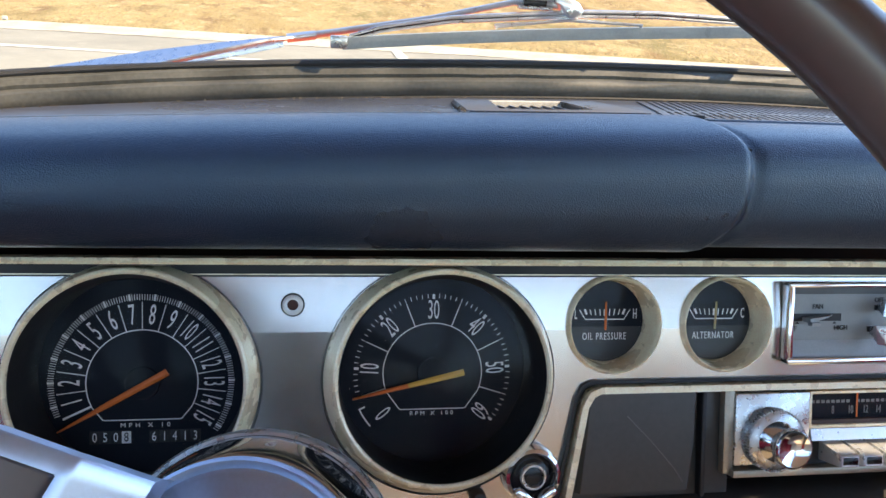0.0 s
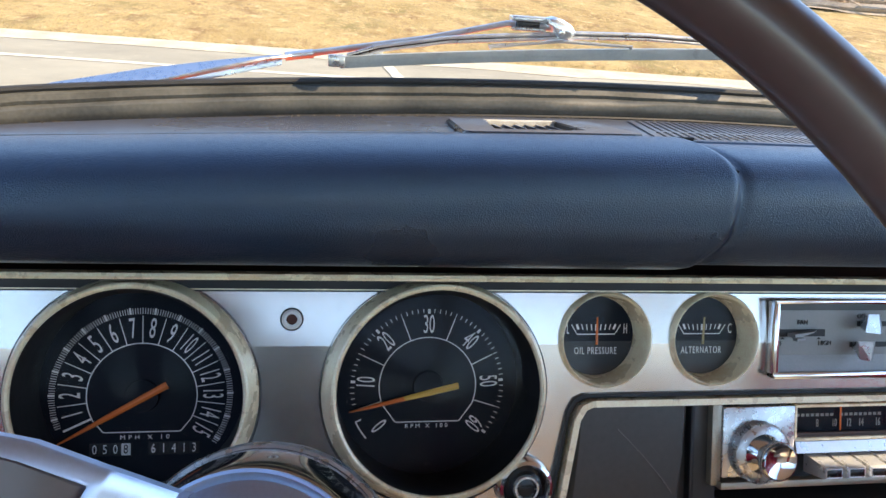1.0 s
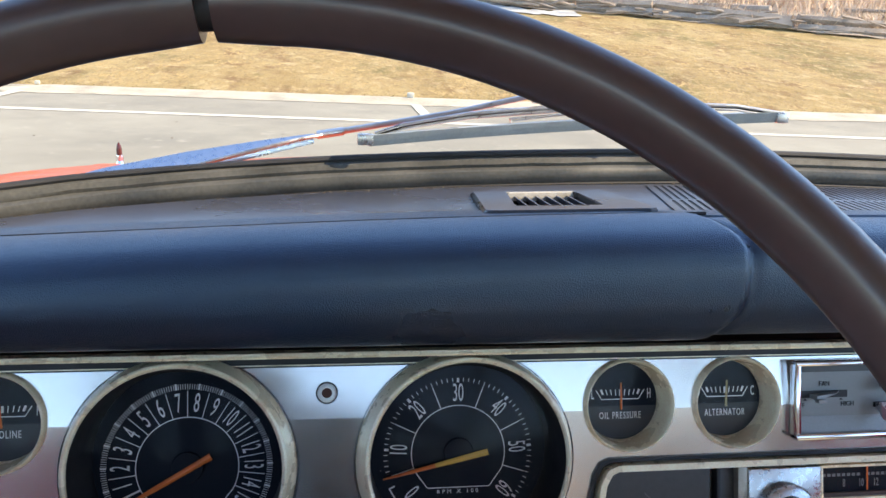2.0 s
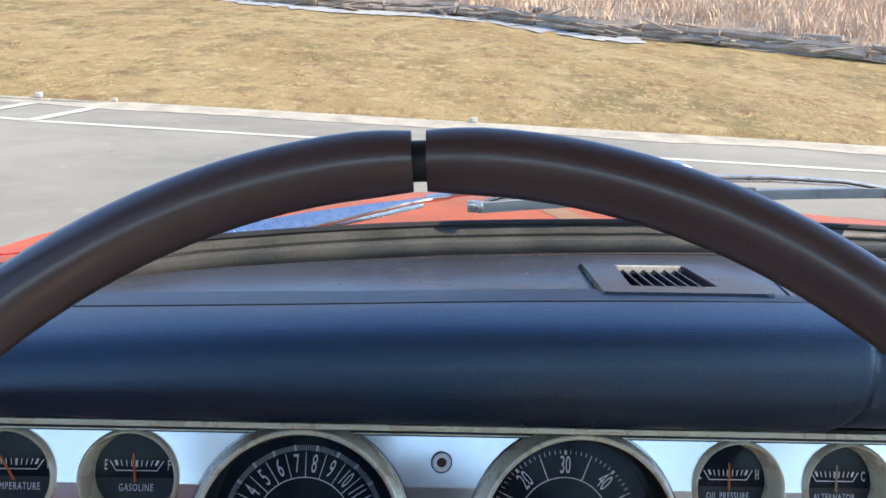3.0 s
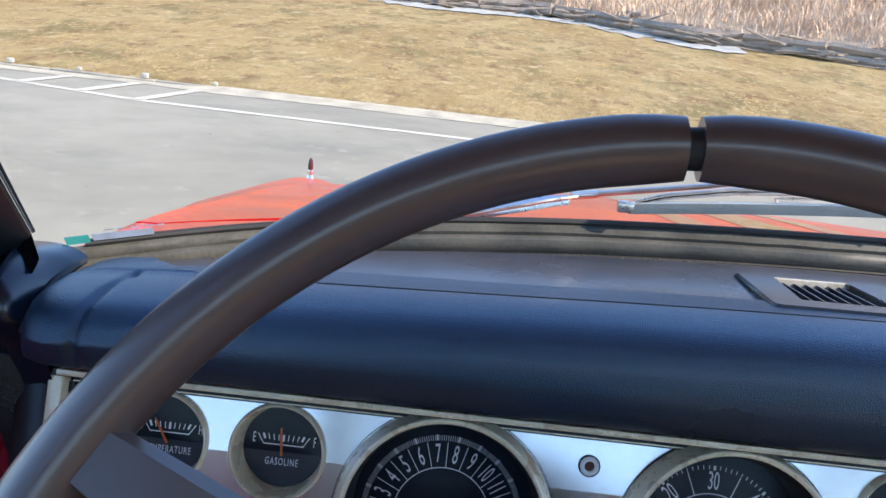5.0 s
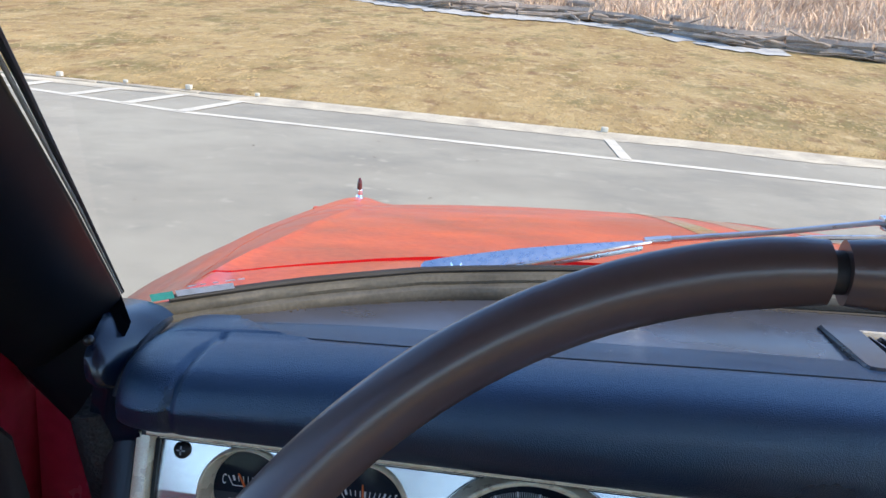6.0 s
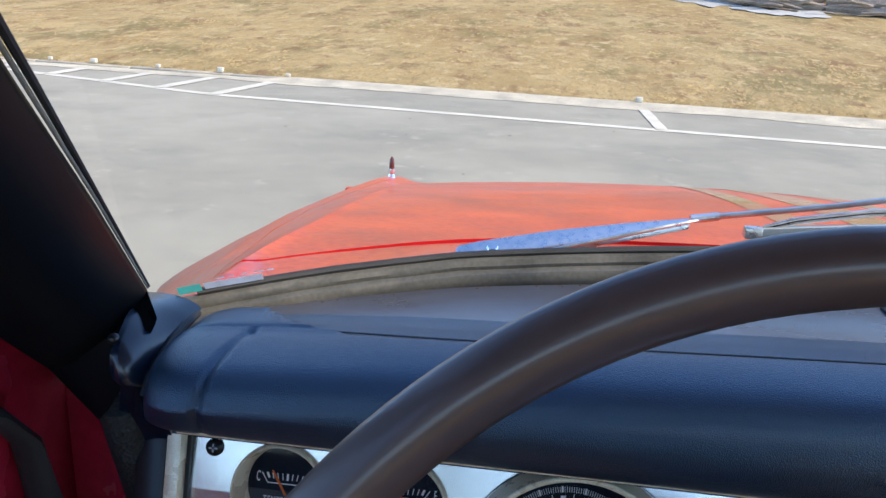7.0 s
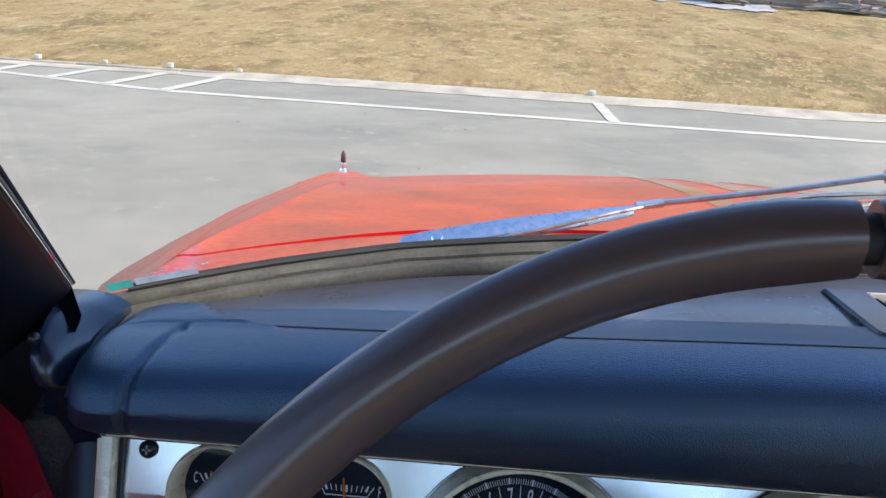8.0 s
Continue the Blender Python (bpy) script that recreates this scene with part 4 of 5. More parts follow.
def speaker_grille():
    t = thing("speaker_grille", "slotted black speaker grille in the dash top", "speaker grille", pose(0.262, 0.4700, top_z(0.4700, 0.34) + 0.0004, -5.03, 0, 0))
    holes = []
    # two rows of slots that lean with the grille's edge
    for y0, y1 in ((0.0030, 0.0440), (0.0500, 0.1220)):
        for c in range(36):
            x0, x1 = 0.0055 + 0.0056 * c + y0 * 0.245, 0.0055 + 0.0056 * c + y1 * 0.245
            holes.append([(x0, y0), (x0 + 0.0026, y0), (x1 + 0.0026, y1), (x1, y1)])
    W, D = 0.212, 0.1250
    plate = holed([(0.0, 0), (W, 0), (W + 0.031, D), (0.031, D)], holes, 0.0005)
    # flat black sheet under the slots stands in for the shade inside them
    backing = holed([(0.004, 0.001), (W - 0.002, 0.001), (W + 0.028, D - 0.001), (0.034, D - 0.001)], [], 0.0003)
    for piece in (plate, backing):
        for v in piece.verts:
            v.co.z += crown(0.262 + v.co.x) - crown(0.34)
    part("slotted_plate", plate, M_TOP, t, smooth=False, m=shift(0, 0, 0.0006))
    part("dark_backing", backing, M_BLACK, t, smooth=False, m=shift(0, 0, 0.0001))


# ---------- windshield, seal, pillar ----------
def windshield():
    t = thing("window_1", "clear curved windshield set in weathered rubber seal", "windshield", kind="structure")
    xs = spaced((-0.295, -0.14, 14), (-0.14, 2 * CAR_X + 0.14, 34), (2 * CAR_X + 0.14, 2 * CAR_X + 0.292, 14))

    def at(x, h, off=0.0):
        k = (x - CAR_X) / (CAR_X + 0.292)
        return (x - k * 0.20 * h, glass_y(x) - 0.66 * h - off * 0.75, glass_z(x) - 0.001 + h)
    part("pane", grid([[at(x, h) for h in (0.0, 0.09, 0.18, 0.27, 0.36)] for x in xs]), M_GLASS, t).visible_shadow = False
    # rubber: a flat foot, a rounded roll and an outer lip
    prof = [(-0.0100, -0.0300), (-0.0105, -0.0215), (-0.0125, -0.0180), (-0.0135, -0.0140), (-0.0120, -0.0100), (-0.0085, -0.0082), (-0.0072, -0.0080), (-0.0078, -0.0055), (-0.0060, -0.0020), (-0.0010, 0.0), (0.0010, -0.0020), (0.0020, -0.0300)]
    rows = []
    for x in spaced((-0.285, -0.14, 18), (-0.14, 2 * CAR_X + 0.14, 40), (2 * CAR_X + 0.14, 2 * CAR_X + 0.285, 18)):
        rows.append([(x, glass_y(x) + dy, glass_z(x) + z + 0.0006 * noise.noise((x * 40, dy * 300, 1))) for dy, z in prof])
    part("rubber_seal", grid(rows, closed_v=True, cap=True), M_RUBBER, t, "cracked weathered grey rubber seal")
    part("seal_bead", sweep([(x, glass_y(x) - 0.0118, glass_z(x) - 0.0212) for x in spaced((-0.235, 0.945, 60))], 0.0013, 6), M_BLACK, t)
    # grit lying along the foot of the seal
    rng, bm = random.Random(17), bmesh.new()
    for i in range(150):
        x = rng.uniform(-0.22, 0.60)
        y = glass_y(x) - 0.0125 - abs(rng.gauss(0, 0.0035))
        q = rng.uniform(0.00015, 0.00045)
        z = top_z(y, x) + 0.0004
        box(x - q, x + q * rng.uniform(0.5, 2.2), y - q * 0.6, y + q * 0.6, z - 0.001, z + q, bm=bm)
    part("grit", bm, M_CARPET, t, "pale grit along the seal", smooth=False)["kind"] = "stuff"
    part("gasket_lip", sweep([(x, glass_y(x) - 0.0008, glass_z(x) + 0.0012) for x in spaced((-0.270, 0.98, 66))], 0.0027, 8), M_RUBBERB, t, "black lip of the seal against the glass")
    part("outer_molding", sweep([(x, glass_y(x) + 0.0050, glass_z(x) + 0.0006) for x in spaced((-0.060, 1.0, 60))], 0.0011, 8), M_DULL, t, "thin bright outer molding")
    # the wiper blade's shadow on the seal, modelled as a black strip
    part("blade_shadow_strip", sweep([(x, glass_y(x) - 0.0012, glass_z(x) + 0.0012) for x in spaced((0.072, 0.33, 14))], [0.0015] * 14 + [0.0010], 8), M_BLACKM, t, "black strip standing in for the wiper blade's shadow")


def pillar():
    t = thing("windshield_pillar", "glossy black windshield pillar trim with a screw", "pillar trim", kind="structure")
    F = [(-0.2612, 0.4300, 0.9505), (-0.2800, 0.4560, 0.9560), (-0.2690, 0.3960, 1.0220), (-0.2590, 0.3430, 1.0800), (-0.2545, 0.3150, 1.1110), (-0.2270, 0.2070, 1.2300), (-0.206, 0.125, 1.320)]
    R = [(-0.2960, 0.4240, 0.8890), (-0.3180, 0.420, 0.9180), (-0.3080, 0.345, 0.9850), (-0.3000, 0.300, 1.0350), (-0.2930, 0.260, 1.0800), (-0.2700, 0.170, 1.2000), (-0.252, 0.105, 1.320)]
    rows, trim_edge = [], []
    for i, (f, r) in enumerate(zip(F, R)):
        # the trim stands back from the glass towards the roof, and leaves the strips beside it in view
        f, r = Vector(f), Vector(r)
        f = f + Vector((-0.0050, -0.0030, 0.0)) * smooth(1.2, 3.6, i)
        trim_edge.append(f)
        out = Vector((0.014, -0.012, 0.004)) * (0.35 if i == 0 else 1.0)
        inn = Vector((-0.055, 0.045, 0.0))
        rows.append([f + inn, f, f.lerp(r, 0.06) + out * 0.35, f.lerp(r, 0.5) + out, f.lerp(r, 0.88) + out * 0.7, r, r + inn])
    part("trim", grid(rows, closed_v=True, cap=True), M_TRIM, t)
    part("edge_strip", sweep([a.lerp(Vector(f), 0.30) + Vector((0, 0.0015, 0)) for a, f in zip(trim_edge[1:], F[1:])], [0.0006, 0.0008, 0.0011, 0.0012, 0.0012, 0.0012], 8), surf("pale_edge", (0.26, 0.245, 0.21), 0.5), t, "pale edge strip along the glass")
    part("glass_rubber", sweep([a.lerp(Vector(f), 0.80) + Vector((-0.0006, 0.004, 0)) for a, f in zip(trim_edge[1:], F[1:])], [0.0008, 0.0012, 0.0018, 0.0022, 0.0022, 0.0022], 8), M_RUBBERB, t, "black rubber along the glass")
    # moulded corner that meets the dash
    c = [[(-0.2960, 0.484, 0.9425), (-0.280, 0.483, 0.9430), (-0.266, 0.480, 0.9415), (-0.2576, 0.4773, 0.9380)],
         [(-0.2810, 0.440, 0.9510), (-0.274, 0.443, 0.9475), (-0.266, 0.449, 0.9425), (-0.2576, 0.4550, 0.9372)],
         [(-0.2745, 0.414, 0.9470), (-0.270, 0.418, 0.9465), (-0.264, 0.426, 0.9425), (-0.2576, 0.4370, 0.9338)],
         [(-0.2755, 0.4065, 0.9390), (-0.2705, 0.406, 0.9400), (-0.264, 0.411, 0.9370), (-0.2578, 0.4225, 0.9290)],
         [(-0.2745, 0.404, 0.9300), (-0.269, 0.402, 0.9290), (-0.264, 0.405, 0.9275), (-0.2582, 0.4125, 0.9240)],
         [(-0.2740, 0.406, 0.9235), (-0.269, 0.405, 0.9215), (-0.264, 0.408, 0.9205), (-0.2588, 0.4140, 0.9190)],
         [(-0.2780, 0.418, 0.9150), (-0.271, 0.419, 0.9130), (-0.266, 0.422, 0.9120), (-0.2610, 0.4240, 0.9110)],
         [(-0.3000, 0.445, 0.8600), (-0.292, 0.448, 0.8500), (-0.278, 0.452, 0.8450), (-0.2640, 0.4550, 0.8400)]]
    part("corner_cap", grid(refine(c, 4)), M_CAP, t, "moulded glossy black corner cap")
    part("trim_screw", lathe([(0.0, 0.0022), (0.0015, 0.0019), (0.0027, 0.0008), (0.0030, 0.0)], 20), M_BLACKM, t, "small tarnished screw", m=look((-0.2720, 0.4050, 0.9482), (-0.1, 0.10, 1.1)) @ pose(0, 0, 0, 180, 0, 0))


def kick_trim():
    k = thing("kick_trim", "black woven edge trim beside the dashboard", "trim", kind="structure")
    part("woven_band", sweep([(-0.290, 0.436, 0.895), (-0.291, 0.447, 0.862), (-0.291, 0.460, 0.820), (-0.290, 0.476, 0.780), (-0.288, 0.490, 0.70)], 0.0125, 12), surf("woven_black", (0.02, 0.022, 0.022), 0.7, grain=1.0, grain_scale=420, cells=True), k)
    part("jamb", box(-0.345, -0.294, 0.470, 0.60, 0.25, 0.885), M_DOORRED, k)


def door(cabin_shell):
    """The driver's door, seen low beside the dash."""
    rows = []
    for y in spaced((0.56, 0.30, 8), (0.30, -0.62, 10)):
        top = 0.865 + 0.080 * smooth(0.08, 0.28, y)
        rows.append([(-0.500, y, top - 0.14), (-0.470, y, top - 0.035), (-0.410, y, top), (-0.362, y, top), (-0.350, y, top - 0.012), (-0.345, y, top - 0.06), (-0.352, y, top - 0.16), (-0.350, y, 0.45), (-0.352, y, 0.30), (-0.490, y, 0.30)])
    d = part("door", grid(rows, closed_v=True, cap=True), M_DOORRED, cabin_shell, "glossy dark red painted steel door")
    part("window_strip", box(-0.362, -0.349, -0.62, 0.10, 0.855, 0.872, 0.003), M_RUBBERB, d, "black rubber window strip")
    part("pull_strap", sweep([(-0.340, 0.372, 0.920), (-0.334, 0.392, 0.905), (-0.332, 0.411, 0.880), (-0.332, 0.421, 0.836), (-0.336, 0.425, 0.78)], 0.010, 10, squash=0.5), M_RUBBERB, d, "black pull strap")


# ---------- steering wheel ----------
WHEEL_C = Vector((0.030, 0.1393, 0.9230))
_wn = Vector((math.sin(-0.0937), -math.cos(0.615) * math.cos(-0.0937), math.sin(0.615) * math.cos(-0.0937)))
_wu = Vector((0, 0, 1)).cross(_wn).normalized()
_wv = _wn.cross(_wu)
WHEEL = Matrix(((_wu.x, _wv.x, _wn.x, WHEEL_C.x), (_wu.y, _wv.y, _wn.y, WHEEL_C.y), (_wu.z, _wv.z, _wn.z, WHEEL_C.z), (0, 0, 0, 1)))
RIM_R, RIM_T, SPOKE_A = 0.1766, 0.0084, 155
RIM_COS, RIM_SIN = math.cos(radians(28)), math.sin(radians(28))     # the rim's flat face leans outwards


def squared(v):
    """Flattens a circle's sides and tightens its corners."""
    return math.copysign(abs(v) ** 0.74, v)


def rim_arc(a0, a1, n):
    rows = []
    for i in range(n + 1):
        a = radians(a0 + (a1 - a0) * i / n)
        e = min(i, n - i)
        k = 1 - 0.10 * max(0, 1 - e / 1.5)
        d = Vector((math.cos(a), math.sin(a), 0))
        ring_pts = []
        for j in range(32):
            q = 2 * math.pi * (j + 0.5) / 32
            u, v = RIM_T * 0.97 * squared(math.cos(q)), RIM_T * 1.09 * squared(math.sin(q))
            ring_pts.append(d * (RIM_R + k * (u * RIM_COS + v * RIM_SIN)) + Vector((0, 0, k * (v * RIM_COS - u * RIM_SIN))))
        rows.append(ring_pts)
    return grid(rows, closed_v=True, cap=True)


def steering_wheel():
    t = thing("steering_wheel", "thin-rimmed dark brown steering wheel, cracked open at the top", "steering wheel", WHEEL)
    gap = 96.0
    part("rim", rim_arc(gap + 0.65, gap + 359.35, 150), M_WHEEL, t, "glossy dark brown plastic rim")
    part("rim_core", sweep([(RIM_R * math.cos(radians(a)), RIM_R * math.sin(radians(a)), 0.0) for a in (gap - 1.5, gap, gap + 1.5)], 0.0058, 14), M_BLACK, t, "black steel core in the crack")
    for a in (SPOKE_A, SPOKE_A + 180):
        d = Vector((math.cos(radians(a)), math.sin(radians(a)), 0))
        n = Vector((-d.y, d.x, 0)) 
        rows = []
        for r, w0, w1, z in ((0.036, -0.020, 0.020, -0.098), (0.0225, -0.026, 0.022, -0.050), (0.0335, -0.0255, 0.022, -0.038), (0.050, -0.0242, 0.020, -0.030), (0.072, -0.0182, 0.017, -0.0230), (0.095, -0.0165, 0.014, -0.016), (0.140, -0.013, 0.010, -0.005), (0.1740, -0.009, 0.008, 0.0)):
            c = d * r + Vector((0, 0, z))
            rows.append([c + n * w0, c + n * (w0 * 0.8) + Vector((0, 0, 0.005)), c + n * (w1 * 0.8) + Vector((0, 0, 0.005)), c + n * w1, c + n * (w1 * 0.8) - Vector((0, 0, 0.004)), c + n * (w0 * 0.8) - Vector((0, 0, 0.004))])
        part("spoke", grid(rows, closed_v=True, cap=True), M_WHEEL, t)
        # pressed bar: an inner end that slopes to the hub, a ridge, and a long sunk panel
        bar = []
        for r, w0, w1, z, sunk in ((0.0205, -0.0272, 0.0235, -0.0520, 0), (0.0212, -0.0275, 0.0240, -0.0425, 0), (0.0334, -0.0266, 0.0230, -0.0320, 0), (0.0344, -0.0265, 0.0228, -0.0312, 0), (0.0362, -0.0262, 0.0225, -0.0308, 0), (0.0366, -0.0262, 0.0225, -0.0306, 1), (0.050, -0.0248, 0.0205, -0.0262, 1), (0.072, -0.0188, 0.0175, -0.0196, 1), (0.095, -0.0170, 0.0145, -0.0126, 1), (0.112, -0.0155, 0.0125, -0.0076, 1), (0.1124, -0.0155, 0.0125, -0.0074, 0), (0.124, -0.0140, 0.0110, -0.0050, 0)):
            c = d * r + Vector((0, 0, z))
            bar.append([c + n * w + Vector((0, 0, h)) for w, h in ((w0, -0.0040), (w0 + 0.0006, -0.0002), (w0 + 0.0015, 0.0006), (w0 + 0.0050, 0.0008), (w0 + 0.0054, 0.0008 - 0.0024 * sunk), (w1 - 0.0054, 0.0008 - 0.0024 * sunk), (w1 - 0.0050, 0.0008), (w1 - 0.0015, 0.0006), (w1 - 0.0006, -0.0002), (w1, -0.0040))])
        part("horn_bar", grid(bar), M_HORN, t, "bright pressed horn bar with a sunk panel")
    part("hub_cap", lathe([(0.0385, -0.1075), (0.0396, -0.1040), (0.0394, -0.1022), (0.0384, -0.1014), (0.0372, -0.1020), (0.0362, -0.1034), (0.0345, -0.1030), (0.030, -0.1000), (0.020, -0.0965), (0.010, -0.0950), (0.0, -0.0945)], 72), M_HORN, t, "domed dull chrome horn cap")
    c = thing("steering_column", "black steering column with a scuffed bright collar", "steering column", WHEEL)
    part("tube", lathe([(0.034, -0.110), (0.036, -0.15), (0.036, -0.42), (0.0, -0.42)], 40), M_BLACKM, c)
    part("collar", lathe([(0.0375, -0.1060), (0.0402, -0.1070), (0.0412, -0.1100), (0.0438, -0.1220), (0.0455, -0.1310), (0.0462, -0.1352), (0.0458, -0.1364)], 96), M_BELL, c, "polished bright column collar")
    part("collar_seam", lathe([(0.0458, -0.1362), (0.0462, -0.1370), (0.0466, -0.1380), (0.0460, -0.1392)], 96), M_BLACK, c, "dark seam round the collar")
    part("collar_band", lathe([(0.0466, -0.1384), (0.0478, -0.1390), (0.0488, -0.1418), (0.0491, -0.1460), (0.0486, -0.1520), (0.0440, -0.1600), (0.034, -0.164)], 96), M_PITTED, c, "pitted chrome band")
    cv = thing("column_cover", "aged curved cover where the column meets the panel", "trim", PANEL @ shift(COLUMN_X, -0.122))
    part("arch", lathe([(0.034, 0.001), (0.036, 0.006), (0.040, 0.007), (0.0425, 0.001)], 48, a0=0, a1=180), M_CREAM, cv)


# ---------- wipers ----------
def wiper(m, name):
    t = thing(name, "bright metal windshield wiper with grey rubber blade", "wiper", m, "wipers")
    head = ((-0.1225, 0.604, 0.9395, 0.0062), (-0.1205, 0.603, 0.9400, 0.0078), (-0.1080, 0.602, 0.9420, 0.0094), (-0.0920, 0.604, 0.9440, 0.0104), (-0.0500, 0.610, 0.9530, 0.0098), (0.0000, 0.619, 0.9640, 0.0068), (0.0420, 0.628, 0.9735, 0.0030))
    rows = []
    for x, y, z, h in head:
        rows.append([(x, y, z - 0.004), (x, y, z), (x, y + h * 0.10, z + h * 0.22), (x, y + h * 1.35, z + h), (x, y + h * 1.55, z + h * 0.95), (x, y + h * 1.55, z - 0.004)])
    base = part("arm_head", grid(rows, closed_v=True, cap=True), M_ARM, t, "bright pressed-metal arm head")
    part("pivot_rivet", lathe([(0.0, 0.0022), (0.0036, 0.0018), (0.0052, 0.0)], 18), M_CHROME, base, m=look((-0.0960, 0.6115, 0.9490), (-0.0960, 0.5, 1.15)) @ pose(0, 0, 0, 180, 0, 0))
    part("arm_spring", sweep([(-0.073, 0.6020, 0.9480), (-0.010, 0.6120, 0.9640), (0.030, 0.6220, 0.9735), (0.048, 0.6320, 0.9755)], [0.0012, 0.0018, 0.0018, 0.0014], 8), M_SATIN, t, "thin bright spring rod")
    part("ferrule", sweep([(0.044, 0.6380, 0.9745), (0.064, 0.6400, 0.9775)], 0.0032, 10), M_SATIN, t)
    part("arm_rod", sweep([(0.060, 0.6395, 0.9770), (0.145, 0.634, 0.9935), (0.203, 0.625, 1.0085), (0.235, 0.618, 1.0085)], [0.0024, 0.0022, 0.0022, 0.0030], 8), M_SATIN, t)
    hub = part("blade_joint", box(0.2035, 0.2340, 0.614, 0.624, 1.0110, 1.0148, 0.0012), M_SATIN, t, "bright clamp on the arm's end")
    part("clamp_plate", box(0.2050, 0.2300, 0.615, 0.623, 1.0045, 1.0072, 0.0010), M_PITTED, hub)
    part("clamp_screw", box(0.2085, 0.2255, 0.617, 0.622, 1.0070, 1.0112, 0.0008), M_BLACKM, hub, "dark screw in the clamp")
    outline = [(0.2282, 1.0144), (0.2333, 1.0161), (0.2399, 1.0145), (0.2468, 1.0109), (0.2506, 1.0061), (0.2479, 1.002), (0.2405, 1.0002), (0.2358, 1.0033), (0.2319, 1.0091), (0.2285, 1.0109)]
    mx, mz = 0.2395, 1.0085
    shell = [[(mx + (x - mx) * q, y, mz + (z - mz) * q) for x, z in outline] for q, y in ((0.72, 0.6066), (0.92, 0.6076), (1.0, 0.6096), (1.0, 0.6190))]
    part("joint_cap", grid(shell, closed_v=True, cap=True), M_SATIN, hub, "rounded bright cap over the joint")
    part("cap_rivet", lathe([(0.0, 0.0012), (0.0016, 0.0010), (0.0024, 0.0)], 16), M_PITTED, hub, m=Matrix.Translation((0.2392, 0.6066, 1.0056)) @ pose(0, 0, 0, 90, 0, 0))
    span = [(0.0863, 0.6045, 0.9800), (0.1079, 0.6060, 0.9868), (0.1561, 0.6095, 0.9952), (0.2204, 0.6110, 1.0012), (0.2524, 0.6115, 1.0038), (0.3073, 0.6125, 1.0058), (0.3671, 0.6130, 1.0050), (0.4020, 0.6120, 1.0010)]
    bridge = part("bridge", sweep([(x, y, z + 0.0016) for x, y, z in span], [0.0009, 0.0013, 0.0014, 0.0016, 0.0016, 0.0014, 0.0013, 0.0009], 8), M_SATIN, t, "bright spring bridge")
    part("bridge_rail", sweep([(x, y - 0.0006, z - 0.0014) for x, y, z in span], [0.0007, 0.0010, 0.0012, 0.0014, 0.0014, 0.0012, 0.0010, 0.0007], 8), M_SATIN, bridge)
    part("bridge_web", sweep([(x, y + 0.0010, z) for x, y, z in span], 0.0009, 6), M_BLACKM, bridge, "dark web between the rails")
    part("lower_bridge", sweep([(0.1872, 0.6090, 0.9921), (0.1890, 0.6090, 0.9930), (0.2206, 0.6090, 0.9968), (0.2396, 0.6090, 0.9995), (0.2548, 0.6090, 0.9992), (0.2925, 0.6090, 0.9986), (0.2945, 0.6090, 0.9980)], [0.0020, 0.0016, 0.0010, 0.0014, 0.0012, 0.0010, 0.0019], 8), M_SATIN, t, "thin bright lever over the blade")
    rows = []
    for x in spaced((0.082, 0.404, 12)):
        k = (x - 0.082) / 0.322
        y, z = 0.6030 + 0.0110 * math.sin(k * math.pi * 0.6), 0.9785 + 0.0175 * k + 0.0050 * (1 - (1 - k) ** 3)
        rows.append([(x, y - 0.0035, z + 0.0020), (x, y + 0.0030, z + 0.0020), (x, y + 0.0020, z - 0.0030), (x, y - 0.0005, z - 0.0062), (x, y - 0.0015, z - 0.0062), (x, y - 0.0028, z - 0.0030)])
    part("rubber_blade", grid(rows, closed_v=True, cap=True), M_WIPE, t, "grey weathered rubber blade")
    part("end_clip", box(0.0735, 0.0850, 0.598, 0.606, 0.9735, 0.9815, 0.001), M_PITTED, t, "blade end clip")
    part("end_clip", box(0.400, 0.410, 0.608, 0.616, 0.9945, 1.0025, 0.001), M_PITTED, t)
    return t


# ---------- the car's front ----------
EDGE_X = [(0.50, -0.318), (0.60, -0.338), (0.65, -0.350), (0.70, -0.368), (0.80, -0.398), (0.95, -0.413), (1.10, -0.411), (1.30, -0.406), (1.50, -0.406), (1.70, -0.409), (1.85, -0.412), (2.00, -0.414)]
FENDER_Z = [(0.50, 0.900), (0.56, 0.892), (0.60, 0.884), (0.65, 0.8725), (0.70, 0.8615), (0.80, 0.8405), (0.88, 0.8340), (0.95, 0.8310), (1.10, 0.8225), (1.30, 0.8010), (1.50, 0.7765), (1.70, 0.7475), (1.85, 0.7198), (2.00, 0.6880)]
RIDGE_Z = [(0.50, 0.940), (0.62, 0.9260), (0.70, 0.9150), (0.80, 0.8985), (0.95, 0.8770), (1.10, 0.8527), (1.30, 0.8185), (1.50, 0.7802), (1.70, 0.7390), (1.85, 0.7075), (2.00, 0.6750)]


def edge_x(y):
    """The fender's outer edge, which swells out ahead of the cowl."""
    return interp(EDGE_X, y)


def ridge_x(y):
    """The crease where the fender top meets the hood."""
    return -0.275 - 0.060 * (y - 0.60)


def column_x(c, y):
    """Across the front: c runs from 0 at the fender's edge over 1 at the crease to 2 at the middle."""
    e, r = edge_x(y), ridge_x(y)
    return e + (r - e) * c if c < 1 else r + (CAR_X - r) * (c - 1)


